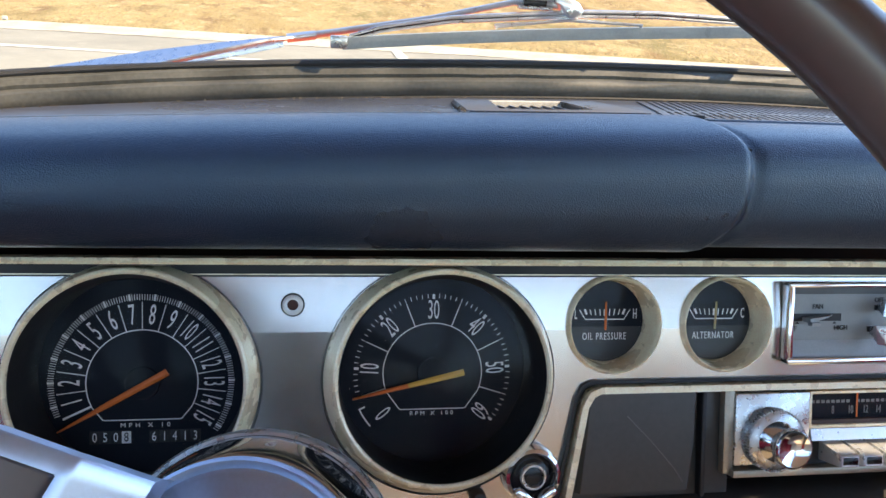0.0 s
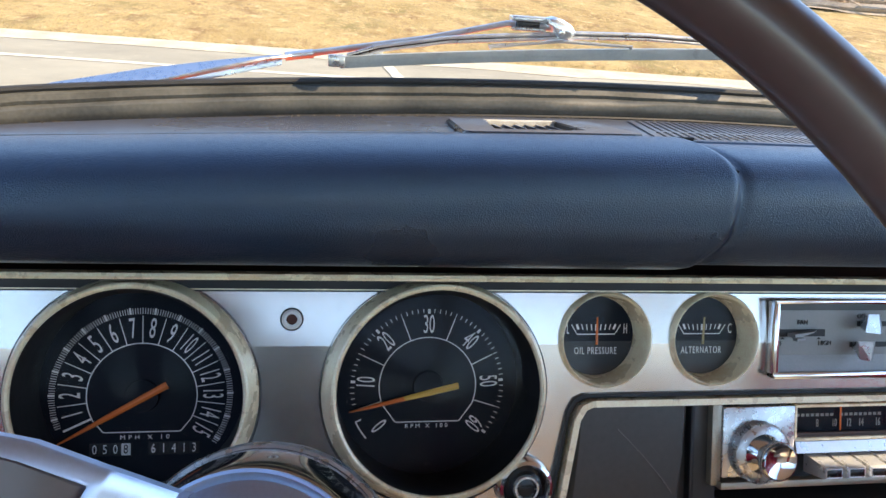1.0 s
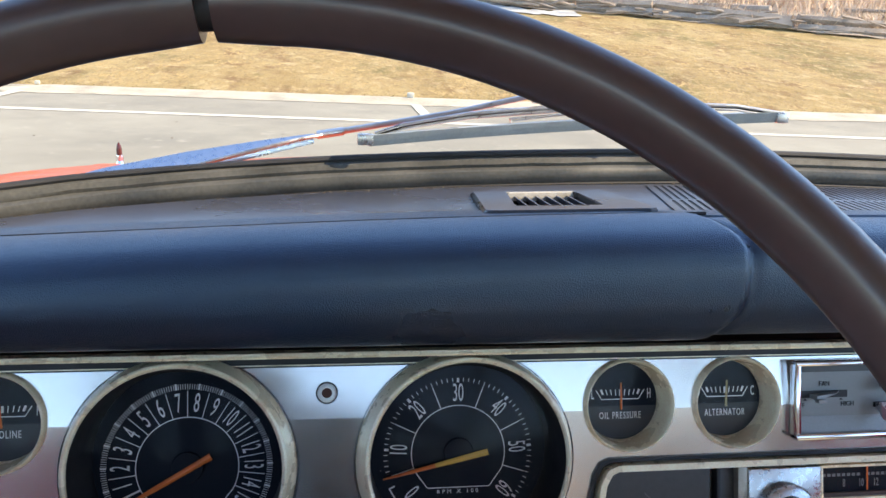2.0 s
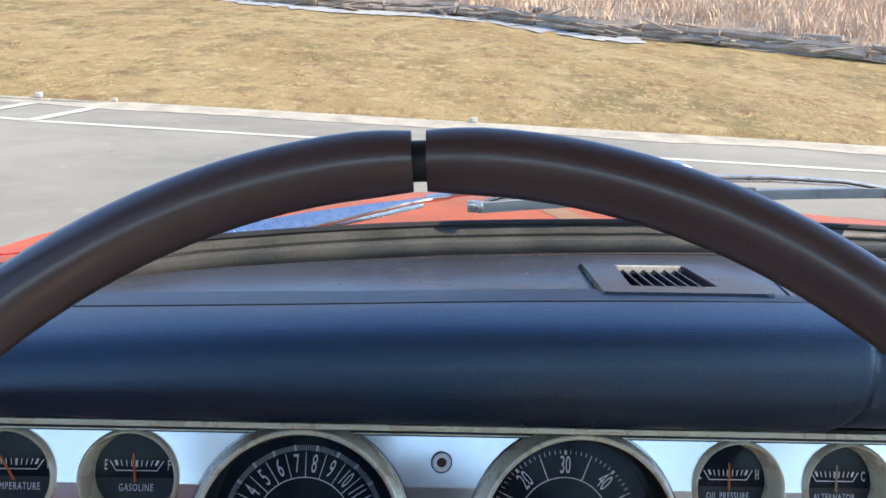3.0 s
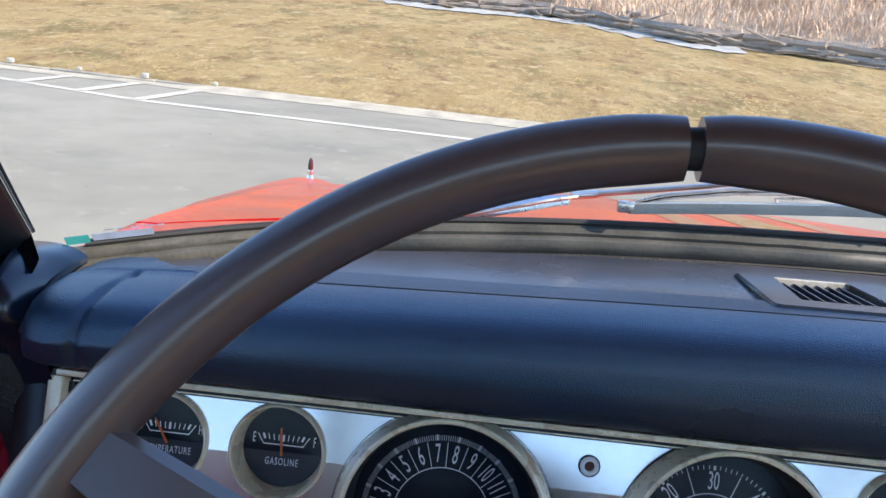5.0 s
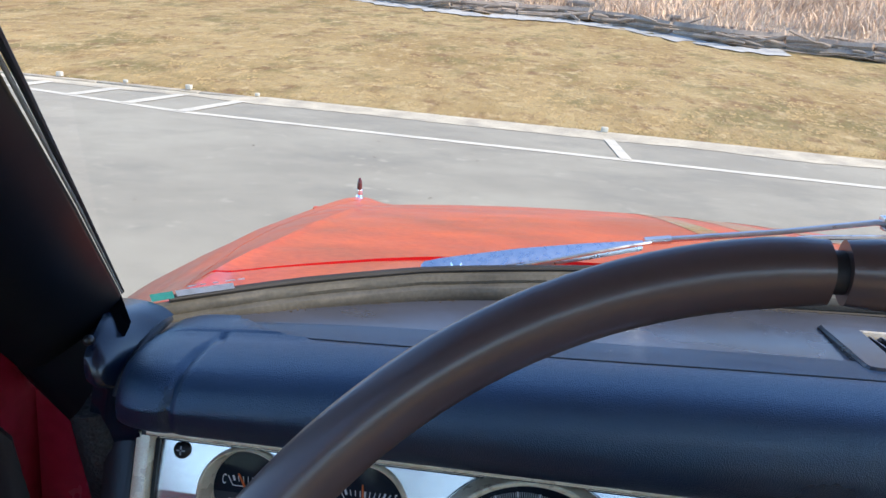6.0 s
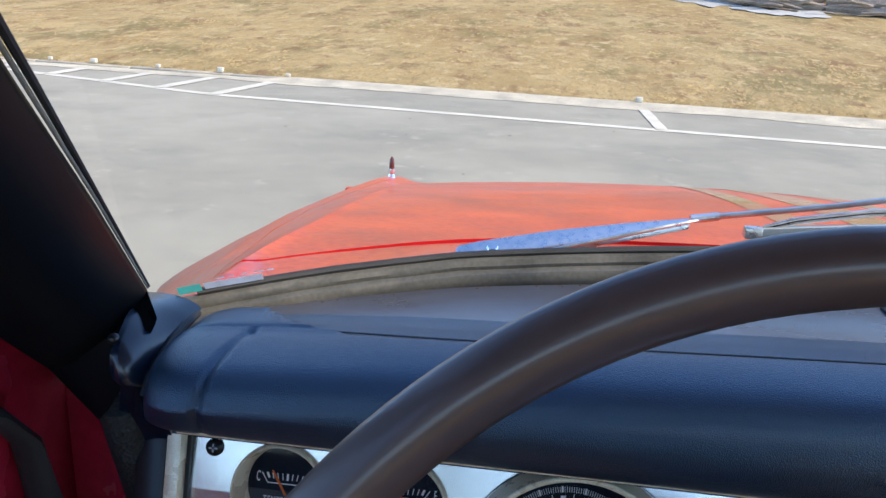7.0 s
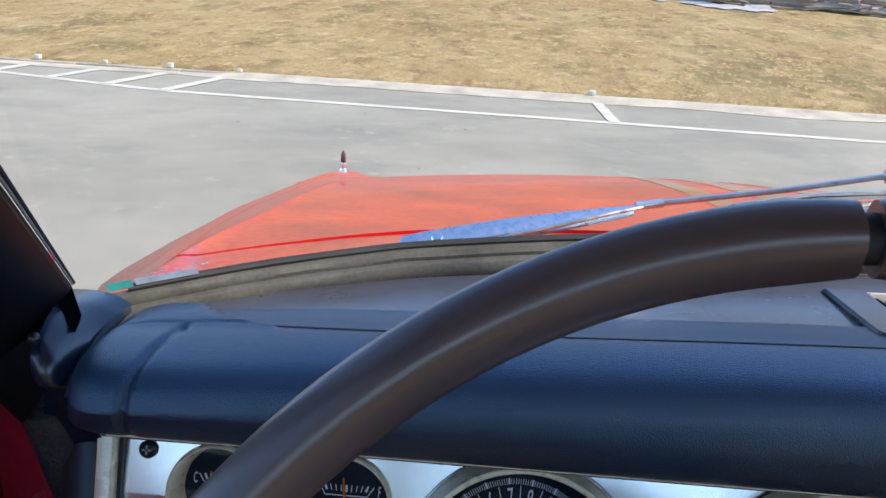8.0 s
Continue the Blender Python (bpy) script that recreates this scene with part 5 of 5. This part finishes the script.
def hood_z(x, y):
    """Height of the hood, and of the fender tops beyond the crease."""
    e, r = edge_x(y), ridge_x(y)
    x = CAR_X - abs(x - CAR_X)
    ez, rz = interp(FENDER_Z, y), interp(RIDGE_Z, y)
    bead = 0.0022 * math.exp(-((x - r) / 0.006) ** 2)
    if x < r:
        f = (x - e) / (r - e)
        return ez + (rz - ez) * (0.6 * f + 0.4 * smooth(-0.1, 1.0, f)) + bead
    k = (CAR_X - x) / (CAR_X - r)
    return rz + (0.012 + 0.026 * smooth(0.7, 1.9, y)) * (1 - k * k) + bead


# how far ahead of the glass the hood ends
BACK = [(-0.34, 0.080), (-0.281, 0.088), (-0.265, 0.095), (-0.238, 0.112), (-0.200, 0.132), (-0.170, 0.152), (-0.139, 0.170), (-0.10, 0.186), (-0.05, 0.197), (0.10, 0.203)]


def hood_back(x):
    return glass_y(x) + interp(BACK, CAR_X - abs(x - CAR_X))


def cowl_y(x, k):
    y0 = glass_y(x) + 0.002
    return y0 + (hood_back(x) - 0.004 - y0) * k


def cowl_z(x, k):
    """The cowl leaves the glass foot and runs out level with the hood, a little below it."""
    y, y0 = cowl_y(x, k), cowl_y(x, 0.0)
    sink = hood_z(x, y0) - glass_z(x) + 0.004
    return hood_z(x, y) - sink * (1 - k) ** 1.5 - (0.0005 + 0.0022 * smooth(-0.27, -0.05, x)) * k


def front_body():
    t = thing("hood", "faded red car hood with gold centre stripes", "hood")
    seam, ny = 0.30, 26
    side = [seam, 0.42, 0.54, 0.66, 0.78, 0.88, 0.95, 1.0, 1.008, 1.018, 1.03, 1.05, 1.08] + [1.12 + 0.0587 * i for i in range(15)]
    rows, lip = [], []
    for c, flip in [(c, 1) for c in side] + [(2.0, 1)] + [(c, -1) for c in side[::-1]]:
        row = []
        for j in range(ny + 1):
            y = hood_back(column_x(c, 0.60))
            y += (1.985 - y) * j / ny
            x = column_x(c, y)
            row.append((x if flip > 0 else 2 * CAR_X - x, y, hood_z(x, y)))
        lip.append([(row[0][0], row[0][1] + 0.001, row[0][2] - 0.03), row[0]])
        row = row + [(row[-1][0], row[-1][1] + 0.015, row[-1][2] - 0.06)]
        rows.append(row)
    part("panel", grid(rows), M_RED, t)
    # the shaded gap behind the hood gets its deep red from the material
    part("rear_lip", grid(lip), M_COWL, t, "deep red lip under the hood's edge, shade in its colour")
    for a, b in ((-0.133, -0.090), (-0.035, 0.035), (0.090, 0.133)):
        srows = []
        for i in range(5):
            x = CAR_X + a + (b - a) * i / 4
            srows.append([(x, hood_back(x) + 0.004 + (1.98 - hood_back(x) - 0.004) * j / 40, hood_z(x, hood_back(x) + 0.004 + (1.98 - hood_back(x) - 0.004) * j / 40) + 0.0006) for j in range(41)])
        part("stripe", grid(srows), M_GOLD, t, "faded gold stripe")
    part("nose", box(CAR_X - 0.90, CAR_X + 0.90, 1.955, 1.975, 0.30, 0.66, 0.005), M_RED, t)
    for side in (1, -1):
        f = thing("fender", "faded red front fender of the car", "fender", group="front fenders")
        rows = []
        for j in range(40):
            k = j / 39
            pts = []
            for c in (seam - 0.015, 0.24, 0.17, 0.10, 0.05, 0.0):
                x0 = column_x(c, 0.50)
                y0 = glass_y(x0) + 0.010
                y = y0 + (1.99 - y0) * k
                x = column_x(c, y)
                sink = max(0.0, hood_z(x0, y0) - glass_z(max(-0.300, x0)) + 0.005)
                pts.append((x, y, hood_z(x, y) - sink * max(0.0, 1 - (y - y0) / 0.16) ** 1.5))
            e, y, z0 = edge_x(pts[-1][1]), pts[-1][1], pts[-1][2]
            # the side swells out ahead of the door
            w = 0.35 + 0.65 * smooth(0.50, 1.05, y)
            pts += [(e - 0.036 * w, y, z0 - 0.022), (e - 0.075 * w, y, z0 - 0.044), (e - 0.120 * w, y, z0 - 0.072), (e - 0.146 * w, y, z0 - 0.110), (e - 0.155 * w, y, z0 - 0.30), (e - 0.140 * w, y, 0.30)]
            if side < 0:
                pts = [(2 * CAR_X - x, yy, z) for x, yy, z in pts]
            rows.append([(pts[0][0], pts[0][1], pts[0][2] - (0.03 if pts[0][1] > 0.64 else 0.004))] + pts)
        part("skin", grid(rows), M_RED, f)
    c = thing("cowl", "red cowl panel below the windshield with small louvres", "cowl")
    rows = []
    for x in spaced((-0.306, -0.20, 24), (-0.20, 2 * CAR_X + 0.20, 44), (2 * CAR_X + 0.20, 2 * CAR_X + 0.306, 24)):
        rows.append([(x, cowl_y(x, k / 8), cowl_z(x, k / 8)) for k in range(9)] + [(x, cowl_y(x, 1.0), 0.82)])
    part("panel", grid(rows), M_RED, c)
    for i in range(24):
        x = 0.050 + 0.0150 * i
        k = 0.26
        y = cowl_y(x, k)
        part("louvre", lathe([(0.0, 0.0035), (0.0026, 0.0030), (0.0045, 0.0012), (0.0055, -0.0012)], 14), M_COWL, c, m=Matrix.Translation((x, y, cowl_z(x, k))) @ Matrix.Diagonal((1, 0.8, 1, 1)))
    o = thing("fender_turn_indicator", "small chrome turn indicator standing on the fender", "turn indicator", pose(edge_x(1.853) + 0.004, 1.853, interp(FENDER_Z, 1.853) - 0.004))
    part("stalk", lathe([(0.0, 0.052), (0.0042, 0.046), (0.0058, 0.036), (0.0060, 0.022)], 20), surf("dark_brown_lens", (0.09, 0.02, 0.015), 0.2), o, "dark lens")
    part("bead", lathe([(0.0, 0.026), (0.0080, 0.023), (0.0088, 0.017), (0.0080, 0.011), (0.0, 0.009)], 20), M_CHROME, o, "bright chrome bead")
    part("foot", lathe([(0.0, 0.012), (0.0065, 0.011), (0.0085, 0.004), (0.011, -0.004)], 20), M_CHROME, o)


def sticker():
    t = thing("inspection_sticker", "faded teal and pale registration sticker on the windshield", "sticker")
    def on(u, v):
        x = -0.2790 + 0.075 * u
        return (x, glass_y(x) - 0.66 * (0.005 + v) - 0.0016, glass_z(x) + 0.004 + v)
    def quad(u0, u1, v0, v1, name, mat, lab=""):
        part(name, grid([[on(u0 + (u1 - u0) * i / 4, v) for v in (v0, v1)] for i in range(5)]), mat, t, lab, smooth=False)
    quad(0.02, 0.17, -0.002, 0.0040, "teal_patch", M_TEAL)
    quad(0.19, 0.60, -0.001, 0.0040, "pale_band", M_STICK)
    rng = random.Random(3)
    for i in range(7):
        u = 0.23 + 0.048 * i
        quad(u, u + rng.uniform(0.018, 0.034), 0.0006, 0.0026, "digit_bar", M_BLACK)
    for i in range(5):
        u = 0.28 + 0.09 * i
        quad(u, u + rng.uniform(0.03, 0.07), 0.0056, 0.0066, "word_bar", M_STICK)


def cabin():
    """Roof, seats and rear of the car, unseen behind the camera; pale seats and lining bounce light."""
    t = thing("car_cabin", "dark car interior shell with pale headliner", "car interior", kind="structure")
    c = CAR_X
    roof = [[(x, y, 1.315 + 0.045 * (1 - ((x - c) / 0.62) ** 2) - 0.05 * max(0, (-y - 0.5)) ** 2) for x in spaced((c - 0.60, c + 0.60, 12))] for y in spaced((0.36, -0.95, 10))]
    bm = grid(roof)
    part("headliner", bm, M_LINER, t)
    part("roof_skin", grid([[(x, y, z + 0.03) for x, y, z in r] for r in roof]), M_RED, t)
    part("header", box(c - 0.56, c + 0.56, 0.30, 0.387, 1.300, 1.345, 0.01), M_LINER, t)
    for s in (-1, 1):
        part("rear_pillar", sweep([(c + s * 0.60, -0.90, 1.30), (c + s * 0.66, -1.55, 0.95)], 0.06, 10), M_BLACKM, t)
        part("roof_rail", sweep([(c + s * 0.60, 0.30, 1.31), (c + s * 0.61, -0.3, 1.325), (c + s * 0.60, -0.95, 1.30)], 0.020, 10), M_BLACKM, t)
    part("rear_side", box(c - 0.85, c - 0.64, -1.8, -0.62, 0.30, 0.92, 0.02), M_DOORRED, t)
    part("rear_side", box(c + 0.64, c + 0.85, -1.8, -0.62, 0.30, 0.92, 0.02), M_DOORRED, t)
    part("tail", box(c - 0.85, c + 0.85, -1.9, -1.75, 0.30, 0.93, 0.02), M_DOORRED, t)
    part("rear_deck", box(c - 0.66, c + 0.66, -1.80, -1.50, 0.90, 0.945, 0.02), M_RED, t)
    part("floor_pan", box(c - 0.72, c + 0.72, -1.9, 0.85, 0.20, 0.26), M_CARPET, t)
    part("firewall", box(c - 0.72, c + 0.72, 0.62, 0.66, 0.26, 0.84), M_BLACK, t)
    door(t)
    part("door", box(2 * c + 0.345, 2 * c + 0.50, -0.62, 0.56, 0.30, 0.93, 0.02), M_DOORRED, t)
    # seats out of view, added as warm reflectors for the dash
    for x0 in (c - 0.62, c + 0.06):
        s = thing("front_seat", "unseen tan vinyl front seat that bounces light onto the dash", "seat", group="front seats")
        part("cushion", box(x0, x0 + 0.56, -0.60, -0.10, 0.26, 0.56, 0.05, 4), M_SEAT, s)
        part("backrest", box(x0, x0 + 0.56, -0.80, -0.60, 0.40, 0.93, 0.06, 4), M_SEAT, s)


dash_pad()
dash_top()
defroster_vent()
speaker_grille()
windshield()
pillar()
kick_trim()
steering_wheel()
wiper(Matrix.Identity(4), "wiper")
wiper(Matrix.Translation((0.565, 0.026, -0.006)), "wiper")
front_body()
sticker()
cabin()


# ---------- outdoors ----------
def kerb_y(x):
    return 9.92 - 0.115 * x


def bank_z(x, y):
    d = y - kerb_y(x) - 0.2
    z = 0.05 + 0.087 * max(0.0, d) + 0.05 * noise.noise((x * 0.25, y * 0.25, 3))
    far = max(0.0, y - strip_y(x))
    return z + 0.10 * far


STRIP = [(-60, 62.0), (-20, 42.0), (-7.05, 31.4), (-4.5, 29.0), (-2.4, 27.6), (1.2, 26.8), (2.85, 25.5), (4.2, 23.6), (5.4, 21.8), (6.6, 21.6), (7.9, 20.5), (9.3, 19.3), (12.0, 16.8), (40, 8.0)]


def strip_y(x):
    return interp(STRIP, x)


def outdoors():
    g = thing("ground", "grey worn asphalt parking lot", "asphalt", kind="structure")
    bm = bmesh.new()
    n = 40
    vs = [[bm.verts.new((math.copysign(abs(i / n) ** 2.2 * 1500, i), math.copysign(abs(j / n) ** 2.2 * 1500, j), 0.0)) for j in range(-n, n + 1)] for i in range(-n, n + 1)]
    for i in range(2 * n):
        for j in range(2 * n):
            bm.faces.new((vs[i][j], vs[i + 1][j], vs[i + 1][j + 1], vs[i][j + 1]))
    part("asphalt", bm, M_ASPH, g)

    def stripe(a, b, w, name="painted_line"):
        a, b = Vector((*a, 0.008)), Vector((*b, 0.008))
        d = (b - a).normalized()
        s = Vector((-d.y, d.x, 0)) * w / 2
        bm = bmesh.new()
        k = max(2, int((b - a).length / 0.25))
        rows = []
        for i in range(k + 1):
            p = a.lerp(b, i / k)
            r = 1 + 0.18 * noise.noise((p.x * 3, p.y * 3, 9))
            rows.append([p + s * r, p - s * r])
        return part(name, grid(rows), M_LINE, g, "worn white painted line")

    def line_y(x):
        return 8.10 - 0.115 * x if x > -3.7 else 8.5255 - 0.37 * (x + 3.7)
    bm = grid([[(x, line_y(x) + s * 0.080 * (1 + 0.2 * noise.noise((x * 2, s, 4))), 0.004) for s in (-1, 1)] for x in spaced((-16, 20, 140))])
    part("painted_line", bm, M_LINE, g, "long worn white painted line")
    for x in (-10.3, -9.2, -8.2, -7.2, -6.21, -5.29, -4.46, -3.69):
        stripe((x, line_y(x)), (x + 0.18 + 0.10 * (x + 3.69), kerb_y(x) - 0.03), 0.16)
    for x in (1.06, 7.1, 13.2):
        stripe((x, line_y(x)), (x - 0.02, kerb_y(x) - 0.03), 0.12)
    # sand washed over the gutter and, but for the far end, over the low kerb
    sand = []
    for x in spaced((-26, 24, 420)):
        y, w = kerb_y(x), 0.36 + 0.16 * noise.noise((x * 0.8, 2, 5)) + 0.05 * noise.noise((x * 5, 1, 5))
        over = smooth(-4.2, -3.2, x)
        sand.append([(x, y - w, 0.005), (x, y - 0.5 * w, 0.012), (x, y - 0.02, 0.014 + 0.020 * over), (x, y + 0.02 + 0.05 * over, 0.010 + 0.036 * over), (x, y + 0.03 + 0.13 * over + 0.03 * noise.noise((x * 4, 7, 5)), 0.0 + 0.044 * over)])
    part("sand_drift", grid(sand), M_SAND, g, "pale sand washed up along the kerb")
    # bits of leaf blown over the lot
    rng, bm = random.Random(31), bmesh.new()
    for i in range(34):
        x, y = rng.uniform(-6.5, 3.0), rng.uniform(2.0, 8.0)
        q, a = rng.uniform(0.004, 0.010), rng.uniform(0, 6.28)
        pts = [(x + q * math.cos(a + k) * (1.6 if k in (0, 3.1) else 0.6), y + q * math.sin(a + k) * (1.6 if k in (0, 3.1) else 0.6), 0.004 + rng.uniform(0.0, 0.008)) for k in (0, 1.2, 3.1, 4.6)]
        bm.faces.new([bm.verts.new(v) for v in pts])
    part("leaf_bits", bm, M_LITTER, g, "dry leaf bits")["kind"] = "stuff"
    # kerb stones, each its own piece
    k = thing("kerb", "row of pale worn concrete kerb stones", "kerb", kind="structure")
    random.seed(7)
    stone = box(-0.749, 0.749, -0.085, 0.085, -0.05, 0.035, 0.015, 2)
    me = finish(stone)
    me.materials.append(M_KERB)
    for i in range(34):
        x = -26 + 1.5 * i
        ob = new("kerb_stone", me)
        ob.parent = k
        ob.matrix_basis = pose(x, kerb_y(x) + 0.09 + random.uniform(-0.012, 0.012), random.uniform(-0.008, 0.004), 0, 0, -6.56 + random.uniform(-0.3, 0.3))
    for x in (-7.05, -6.35, -5.35, -4.42, -3.45, 1.02):
        p = thing("marker_block", "small white painted marker block on the kerb", "marker", pose(x, kerb_y(x) + 0.09, 0.045), "marker blocks")
        s = 0.042 if x in (-4.42, 1.02, -6.35) else 0.030
        part("block", box(-s, s, -s * 0.8, s * 0.8, 0.0, s * 1.5, 0.012, 2), M_LINE, p)
    b = thing("grass_bank", "dry golden winter lawn rising beyond the kerb", "lawn", kind="structure")
    rows = []
    for x in spaced((-400, -40, 8), (-40, 40, 100), (40, 400, 8)):
        y0 = kerb_y(x) + 0.11
        ys = [y0 + 0.22 * i for i in range(12)] + [y0 + 2.64 + 0.75 * i for i in range(1, 46)] + [y0 + 60, y0 + 120, y0 + 300]
        rows.append([(x, y, bank_z(x, y) if y > y0 + 0.1 else 0.028) for y in ys])
    part("turf", grid(rows), M_GRASS, b)
    # blades of straw, thickest near the kerb
    rng = random.Random(11)
    verts, faces = [], []
    for i in range(5000):
        far = 0.05 * rng.random() ** 2
        x = rng.uniform(-13, 15) * (0.6 + far)
        y = kerb_y(x) + 0.12 + far * 20
        if y > strip_y(x):
            continue
        z = bank_z(x, y)
        h = rng.uniform(0.006, 0.018) * (1 + far * 0.6)
        a = rng.uniform(0, 6.28)
        w = 0.004
        dx, dy = math.cos(a) * w, math.sin(a) * w
        lx, ly = rng.uniform(-0.03, 0.03), rng.uniform(-0.03, 0.03)
        n0 = len(verts)
        verts += [(x - dx, y - dy, z - 0.01), (x + dx, y + dy, z - 0.01), (x + lx, y + ly, z + h)]
        faces.append((n0, n0 + 1, n0 + 2))
    me = bpy.data.meshes.new("straw")
    me.from_pydata(verts, [], faces)
    part("straw_grass", me, M_BLADE, b)["kind"] = "stuff"
    # low tufts scattered over the whole lawn
    verts, faces = [], []
    for i in range(26000):
        u = rng.random()
        y = 9.5 + 13.5 * u ** 1.3
        x = rng.uniform(-0.95, 0.85) * (y + 2)
        if y < kerb_y(x) + 0.3 or y > strip_y(x) - 0.4:
            continue
        if noise.noise((x * 0.7, y * 0.35, 8)) + 0.5 * noise.noise((x * 2.5, y * 1.5, 4)) < rng.uniform(-0.6, 0.35):
            continue
        z = bank_z(x, y)
        for q in range(3):
            a, h, w = rng.uniform(0, 6.28), rng.uniform(0.004, 0.012), rng.uniform(0.015, 0.045)
            dx, dy = math.cos(a) * w, math.sin(a) * w
            ox, oy = rng.uniform(-0.03, 0.03), rng.uniform(-0.03, 0.03)
            n0 = len(verts)
            verts += [(x + ox - dx, y + oy - 0.3 * dy, z - 0.004), (x + ox + dx, y + oy + 0.3 * dy, z - 0.004), (x + ox + rng.uniform(-0.05, 0.05), y + oy + rng.uniform(0.06, 0.16), z + h + 0.010)]
            faces.append((n0, n0 + 1, n0 + 2))
    me = bpy.data.meshes.new("tufts")
    me.from_pydata(verts, [], faces)
    part("grass_tufts", me, M_TUFT, b)["kind"] = "stuff"
    # the pale strip at the top of the lawn, timbers and reeds behind
    s = thing("gravel_strip", "pale gravel strip along the top of the lawn", "gravel", kind="structure")
    rows = [[(x, strip_y(x) + o, bank_z(x, strip_y(x) + o) + 0.03) for o in (0.12 - max(0.04, 0.5 + 0.6 * noise.noise((x * 0.9, 0, 2)) + 0.5 * noise.noise((x * 3.1, 4, 2))), 0.12, 0.16 + max(0.0, 0.4 + 0.6 * noise.noise((x * 1.1, 5, 2)) + 0.4 * noise.noise((x * 4.0, 1, 2))))] for x in spaced((-40, 6.6, 520))]
    part("gravel", grid(rows), M_SNOW, s)
    rng = random.Random(5)
    w = thing("timber_edging", "low wall of weathered grey timbers along the bank", "timber wall", kind="structure")
    x = -30.0
    while x < 22:
        L = rng.uniform(1.6, 2.8)
        x1 = x + L
        if not 5.6 < x < 6.6:
            for row in range(2):
                o = 0.75 + 0.14 * row
                r = rng.uniform(0.07, 0.12)
                tilt = rng.uniform(-0.07, 0.07)
                pts = []
                for k in range(6):
                    xx = x + L * (0.02 + 0.96 * k / 5)
                    yy = strip_y(xx) + o + 0.03 * rng.random()
                    pts.append((xx, yy, bank_z(xx, yy) + 0.07 + 0.17 * row + tilt * (k / 5 - 0.5) * 2 + 0.03 * rng.random()))
                part("timber", sweep(pts, [r * rng.uniform(0.88, 1.05) for k in range(6)], 5), M_LOG, w)
        x = x1
    # broken sticks heaped against the wall
    bm = bmesh.new()
    for i in range(420):
        x = rng.uniform(-14, 20)
        y = strip_y(x) + 0.45 + 1.2 * rng.random()
        L, r = rng.uniform(0.25, 1.3), rng.uniform(0.015, 0.055)
        a, e = rng.gauss(-0.35, 0.35), rng.gauss(0.0, 0.16)
        z = bank_z(x, y) + rng.uniform(0.03, 0.28)
        d = Vector((math.cos(a), math.sin(a), e)) * L / 2
        c = Vector((x, y, z))
        sweep([c - d, c + Vector((0, 0, 0.02)), c + d], [r, r, r * 0.6], 5, bm=bm)
    tagged(part("driftwood", bm, M_LOG), "heap of broken weathered sticks against the timbers", "driftwood", kind="stuff")
    for i in range(16):
        x = -9 + 24 * rng.random()
        y = strip_y(x) + rng.uniform(1.3, 3.6)
        L = rng.uniform(0.8, 2.6)
        r = rng.uniform(0.05, 0.12)
        a = (-0.9 if x > 1 else -0.35) + rng.uniform(-0.35, 0.35)
        pts = [(x + L * (k / 5 - 0.5) * math.cos(a), y + L * (k / 5 - 0.5) * math.sin(a), bank_z(x, y) + r * 0.7 + 0.05 + 0.03 * rng.random()) for k in range(6)]
        lg = thing("fallen_log", "weathered grey fallen log on the brushy bank", "log", group="fallen logs")
        part("trunk", sweep(pts, [r * q for q in (0.8, 1, 1.03, 1, 0.9, 0.7)], 8), M_LOG, lg)
    rng = random.Random(21)
    verts, faces = [], []
    for i in range(60000):
        x = rng.uniform(-24, 40)
        y = strip_y(x) + 0.9 + 16 * rng.random() ** 1.3
        cl = noise.noise((x * 0.5, y * 0.5, 8))
        if cl < -0.15 and y < strip_y(x) + 4:
            continue
        z = bank_z(x, y)
        h = rng.uniform(0.25, 0.9) * (0.6 + max(0, cl)) * (0.7 + 0.06 * (y - strip_y(x)))
        w = rng.uniform(0.010, 0.034)
        a = rng.uniform(0, 6.28)
        sway = 0.6 * noise.noise((x * 0.8, y * 0.8, 5))
        lx, ly = (rng.gauss(0, 0.42) + sway) * h, rng.gauss(0, 0.4) * h
        n0 = len(verts)
        dx, dy = math.cos(a) * w, math.sin(a) * w
        verts += [(x - dx, y - dy, z - 0.05), (x + dx, y + dy, z - 0.05), (x + lx * 0.4 + dx * 0.7, y + ly * 0.4 + dy * 0.7, z + h * 0.6), (x + lx * 0.4 - dx * 0.7, y + ly * 0.4 - dy * 0.7, z + h * 0.6), (x + lx, y + ly, z + h)]
        faces += [(n0, n0 + 1, n0 + 2, n0 + 3), (n0 + 3, n0 + 2, n0 + 4)]
    me = bpy.data.meshes.new("reeds")
    me.from_pydata(verts, [], faces)
    tagged(part("reed_bed", me, M_REED), "tall dry pale reeds and brush on the bank", "reeds", kind="stuff")
    f = thing("brush_floor", "brown littered ground under the reeds", "ground", kind="structure")
    rows = [[(x, strip_y(x) + o, bank_z(x, strip_y(x) + o) + 0.02 + 0.12 * max(0, noise.noise((x * 1.3, o * 1.3, 6)))) for o in (0.45, 1, 1.6, 2.2, 3, 4, 5.5, 7, 9, 12, 16, 22)] for x in spaced((-40, 60, 260))]
    part("litter", grid(rows), M_BRUSH, f)


outdoors()
